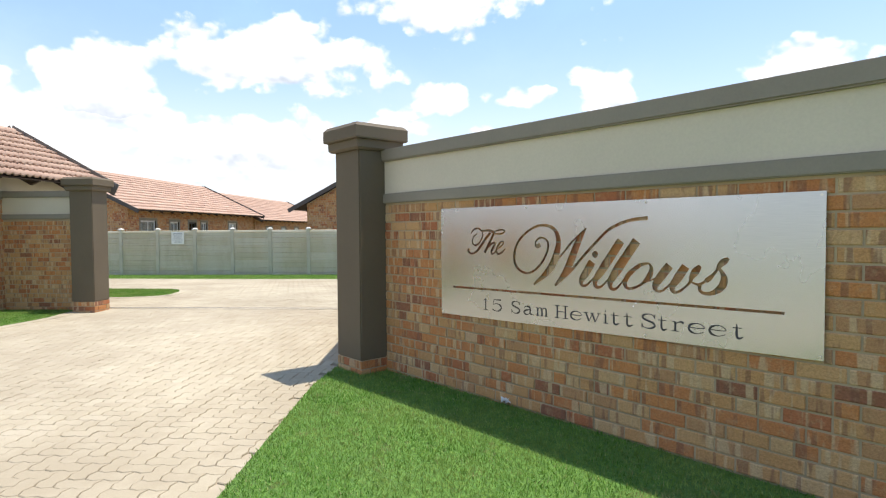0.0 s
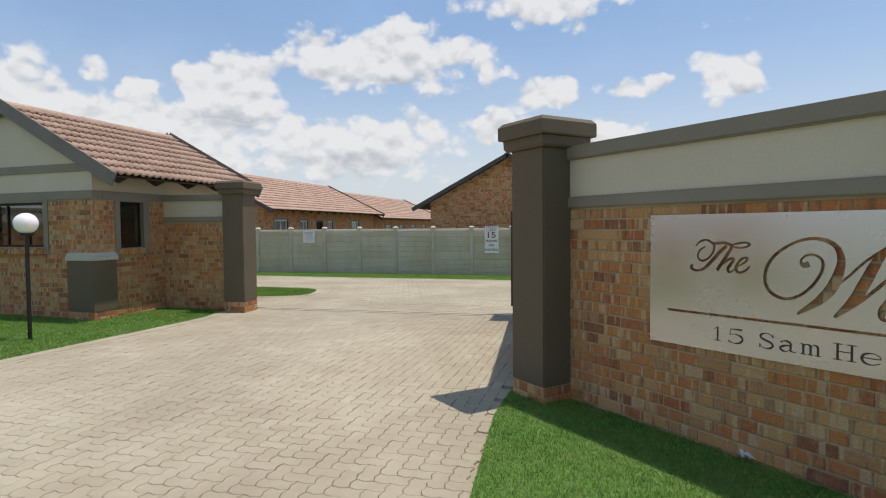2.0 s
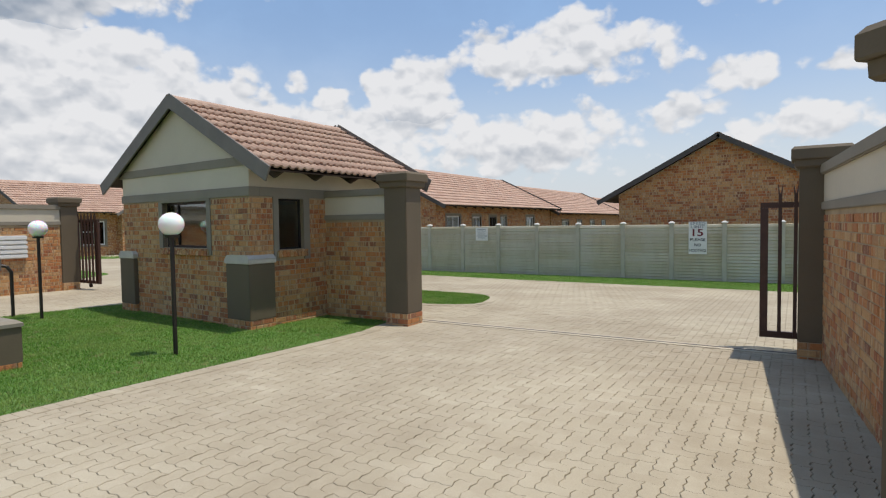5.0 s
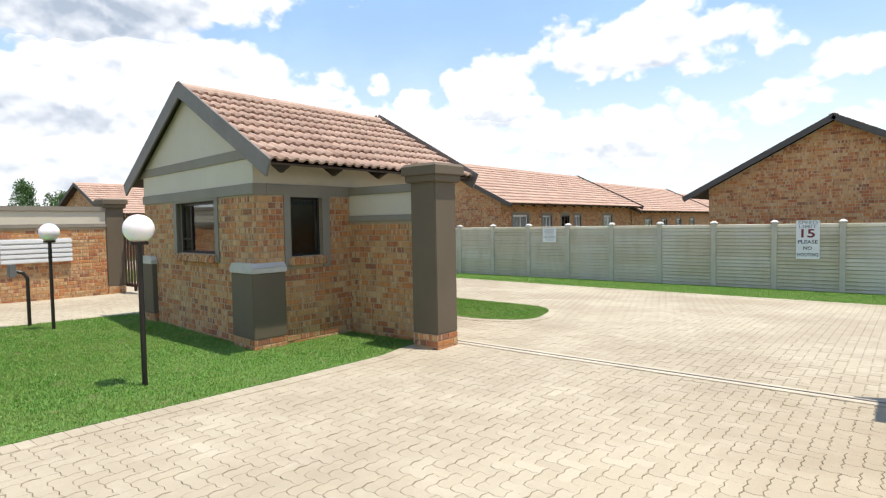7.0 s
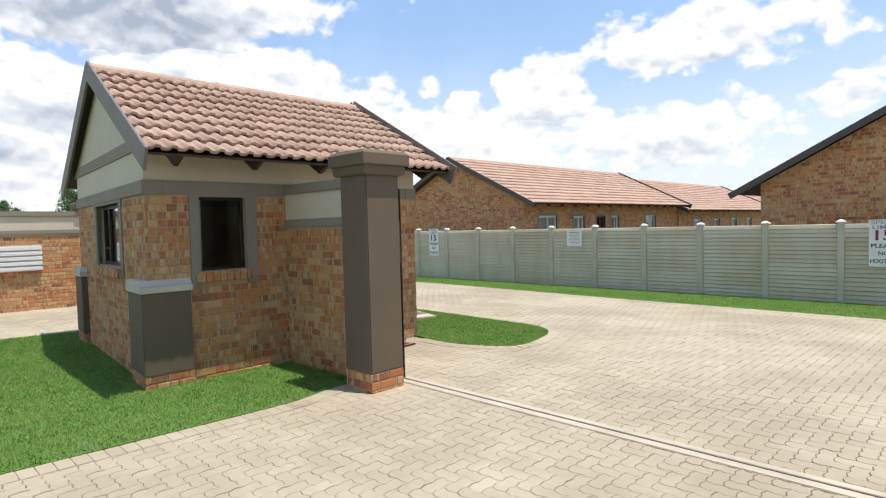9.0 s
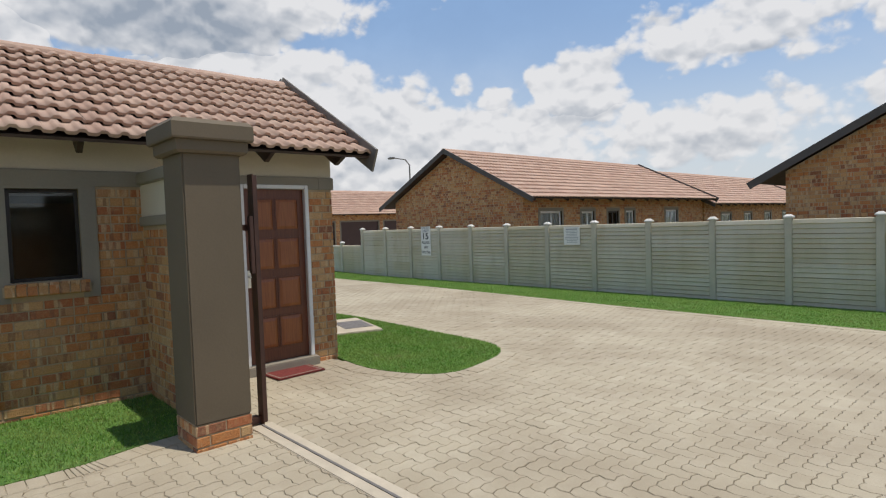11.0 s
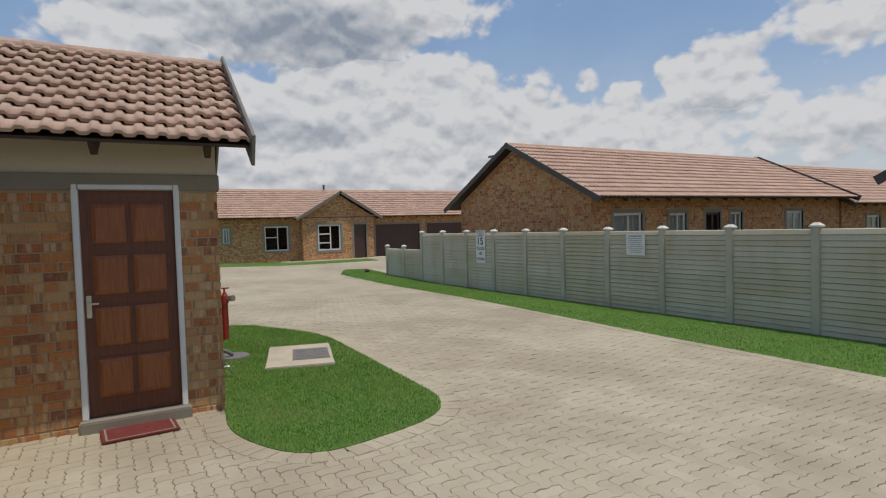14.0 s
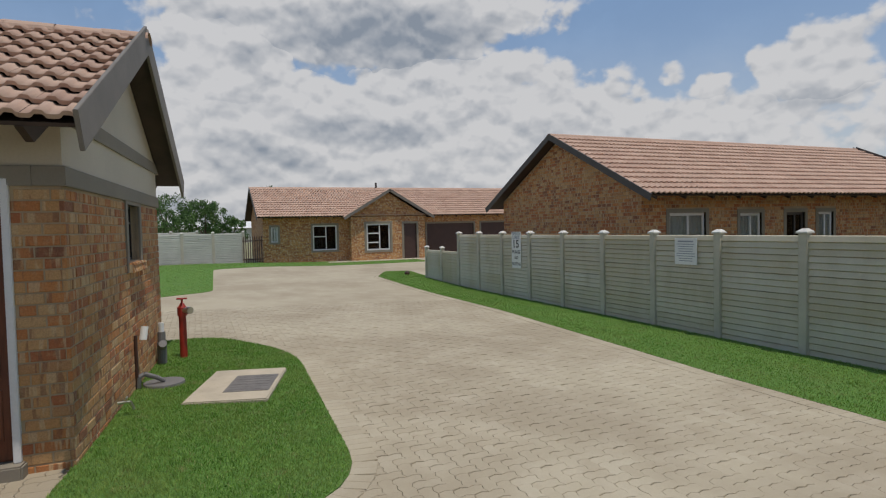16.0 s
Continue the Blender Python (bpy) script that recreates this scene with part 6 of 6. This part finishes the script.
def paver_corners(upright):
    """A block with toothed edges, two cells long: places round its first cell's corner, and faces."""
    pts = [((b, a) if upright else (a, b)) for a, b in OUT_H]
    if upright:
        pts = pts[::-1]
    w, h = (2, 4) if upright else (4, 2)
    ring = []
    for a, b in pts:
        x = a * CELL / 2 + KINK * (1 if b % 2 == 0 else -1)
        y = b * CELL / 2 + KINK * (1 if a % 2 == 0 else -1)
        ring.append((x, y))
    cx, cy = w * CELL / 4 + KINK, h * CELL / 4 + KINK
    shrink = lambda g: [(cx + (x - cx) * (1 - 2 * g / (w * CELL / 2)), cy + (y - cy) * (1 - 2 * g / (h * CELL / 2))) for x, y in ring]
    verts = [(x, y, 0.0) for x, y in shrink(0.0050)] + [(x, y, -0.005) for x, y in shrink(0.0018)] + [(x, y, -0.02) for x, y in shrink(0.0018)]
    n = 12
    faces = [tuple(range(n))] + [(k + i, k + n + i, k + n + (i + 1) % n, k + (i + 1) % n) for k in (0, n) for i in range(n)]
    return verts, faces


PAVERS = [mesh_from("paver", *paver_corners(up)) for up in (False, True)]
for me in PAVERS:
    me.materials.append(PAVER)
TEMPLATES = [(np.array(v), f) for v, f in (paver_corners(False), paver_corners(True))]
STRETCH = (-6.6, -4.1, 12.3, 15.15)
AREAS = [(-7.75, -1.0, 0.6, 10.78), (-18.3, 3.2, 11.1, 20.2), (-8.9, -1.0, 10.5, 11.1), (-18.3, -13.9, 6.0, 11.1)]
KEEP_OUT = [LAWN_GATE, LAWN_SIGN, LAWN_ISLAND, LAWN_FENCE]
rnd = random.Random(77)
near, verts, faces, total = [], [], [], 0
done = set()
for x0, x1, y0, y1 in AREAS:
    for j in range(math.floor(y0 / CELL), math.ceil(y1 / CELL)):
        for i in range(math.floor(x0 / CELL), math.ceil(x1 / CELL)):
            k = (i - j) % 4
            if k not in (0, 3) or (i, j) in done:
                continue
            done.add((i, j))
            up = k == 3
            x, y = i * CELL, j * CELL
            cx, cy = x + CELL * (0.5 if up else 1.0), y + CELL * (1.0 if up else 0.5)
            if any(inside(o, cx, cy) for o in KEEP_OUT) or (-13.1 < cx < -8.95 and 8.8 < cy < 12.85):
                continue
            z = ground_z(cx, cy) + rnd.uniform(-0.0022, 0.0022)
            if STRETCH[0] < cx < STRETCH[1] and STRETCH[2] < cy < STRETCH[3]:
                near.append((up, x, y, z))
                continue
            v, f = TEMPLATES[up]
            p = v + (x, y, z)
            tilt = (rnd.uniform(-0.012, 0.012), rnd.uniform(-0.012, 0.012))
            p[:, 2] += (p[:, 0] - cx) * tilt[0] + (p[:, 1] - cy) * tilt[1]
            verts.append(p)
            faces += [tuple(q + total for q in face) for face in f]
            total += len(v)
part("paving_blocks", mesh_from("paving_blocks", np.concatenate(verts).tolist(), faces), PAVER, pavement, "pale beige interlocking concrete blocks", kind="stuff")
for up, x, y, z in near:
    ob = new("paver", PAVERS[up])
    ob.parent = pavement
    ob.matrix_basis = pose(x, y, z, rnd.uniform(-0.6, 0.6), rnd.uniform(-0.6, 0.6))

# a course of plain blocks along the lawn edges
for outline, lo, hi in ((LAWN_ISLAND, -14.0, -6.0), (LAWN_GATE, -7.8, -7.1), (LAWN_FENCE, -26.0, 6.9)):
    verts, faces = [], []
    cut_off = 0.0
    for (ax, ay), (bx, by) in zip(outline, outline[1:] + outline[:1]):
        d = Vector((bx - ax, by - ay))
        n = max(1, round(d.length / 0.112))
        if d.length < 0.02:
            continue
        t = d.normalized()
        side = Vector((t.y, -t.x))
        mid = Vector(((ax + bx) / 2, (ay + by) / 2)) + side * 0.05
        if inside(outline, mid.x, mid.y):
            side = -side
        for k in range(n):
            c = Vector((ax, ay)) + d * ((k + 0.5) / n) + side * 0.1
            if not lo < c.x < hi or (outline is LAWN_ISLAND and c.y < 12.66 and c.x < -8.6) or (outline is LAWN_FENCE and c.y > 21.2) or c.y < 0.5:
                continue
            h, w = d.length / n / 2 - 0.002, 0.098
            z = ground_z(c.x, c.y) + 0.007 + rnd.uniform(-0.001, 0.001)
            base = len(verts)
            for g, dz in ((0.003, 0.0), (0.0, -0.004), (0.0, -0.03)):
                for a, b in ((-1, -1), (1, -1), (1, 1), (-1, 1)):
                    p = c + t * a * (h - g) + side * b * (w - g)
                    verts.append((p.x, p.y, z + dz))
            faces.append((base, base + 1, base + 2, base + 3))
            faces += [(base + q + i, base + q + 4 + i, base + q + 4 + (i + 1) % 4, base + q + (i + 1) % 4) for q in (0, 4) for i in range(4)]
    if verts:
        part("edge_blocks", mesh_from("edge_blocks", verts, faces), PAVER, pavement, "edge course of concrete blocks", kind="stuff")

# paving that stays far from the path
bm = bmesh.new()
for x0, x1, y0, y1 in ((-34.8, -18.3, 6.0, 26.0), (-18.3, -13.9, -6.0, 6.0), (-7.6, -1.2, -6.0, 0.6), (3.2, 8.5, 11.2, 20.0), (-34.8, -24.3, 26.0, 40.0)):
    nx, ny = max(1, round((x1 - x0) / 1.0)), max(1, round((y1 - y0) / 1.0))
    g = [[bm.verts.new((x0 + (x1 - x0) * i / nx, y0 + (y1 - y0) * j / ny, ground_z(x0 + (x1 - x0) * i / nx, y0 + (y1 - y0) * j / ny) - 0.002)) for i in range(nx + 1)] for j in range(ny + 1)]
    for j in range(ny):
        for i in range(nx):
            bm.faces.new((g[j][i], g[j][i + 1], g[j + 1][i + 1], g[j + 1][i]))
bmesh.ops.recalc_face_normals(bm, faces=bm.faces)
for f in bm.faces:
    if f.normal.z < 0:
        f.normal_flip()
part("far_paving", bm, PAVER, pavement, "far pale block paving", kind="stuff")
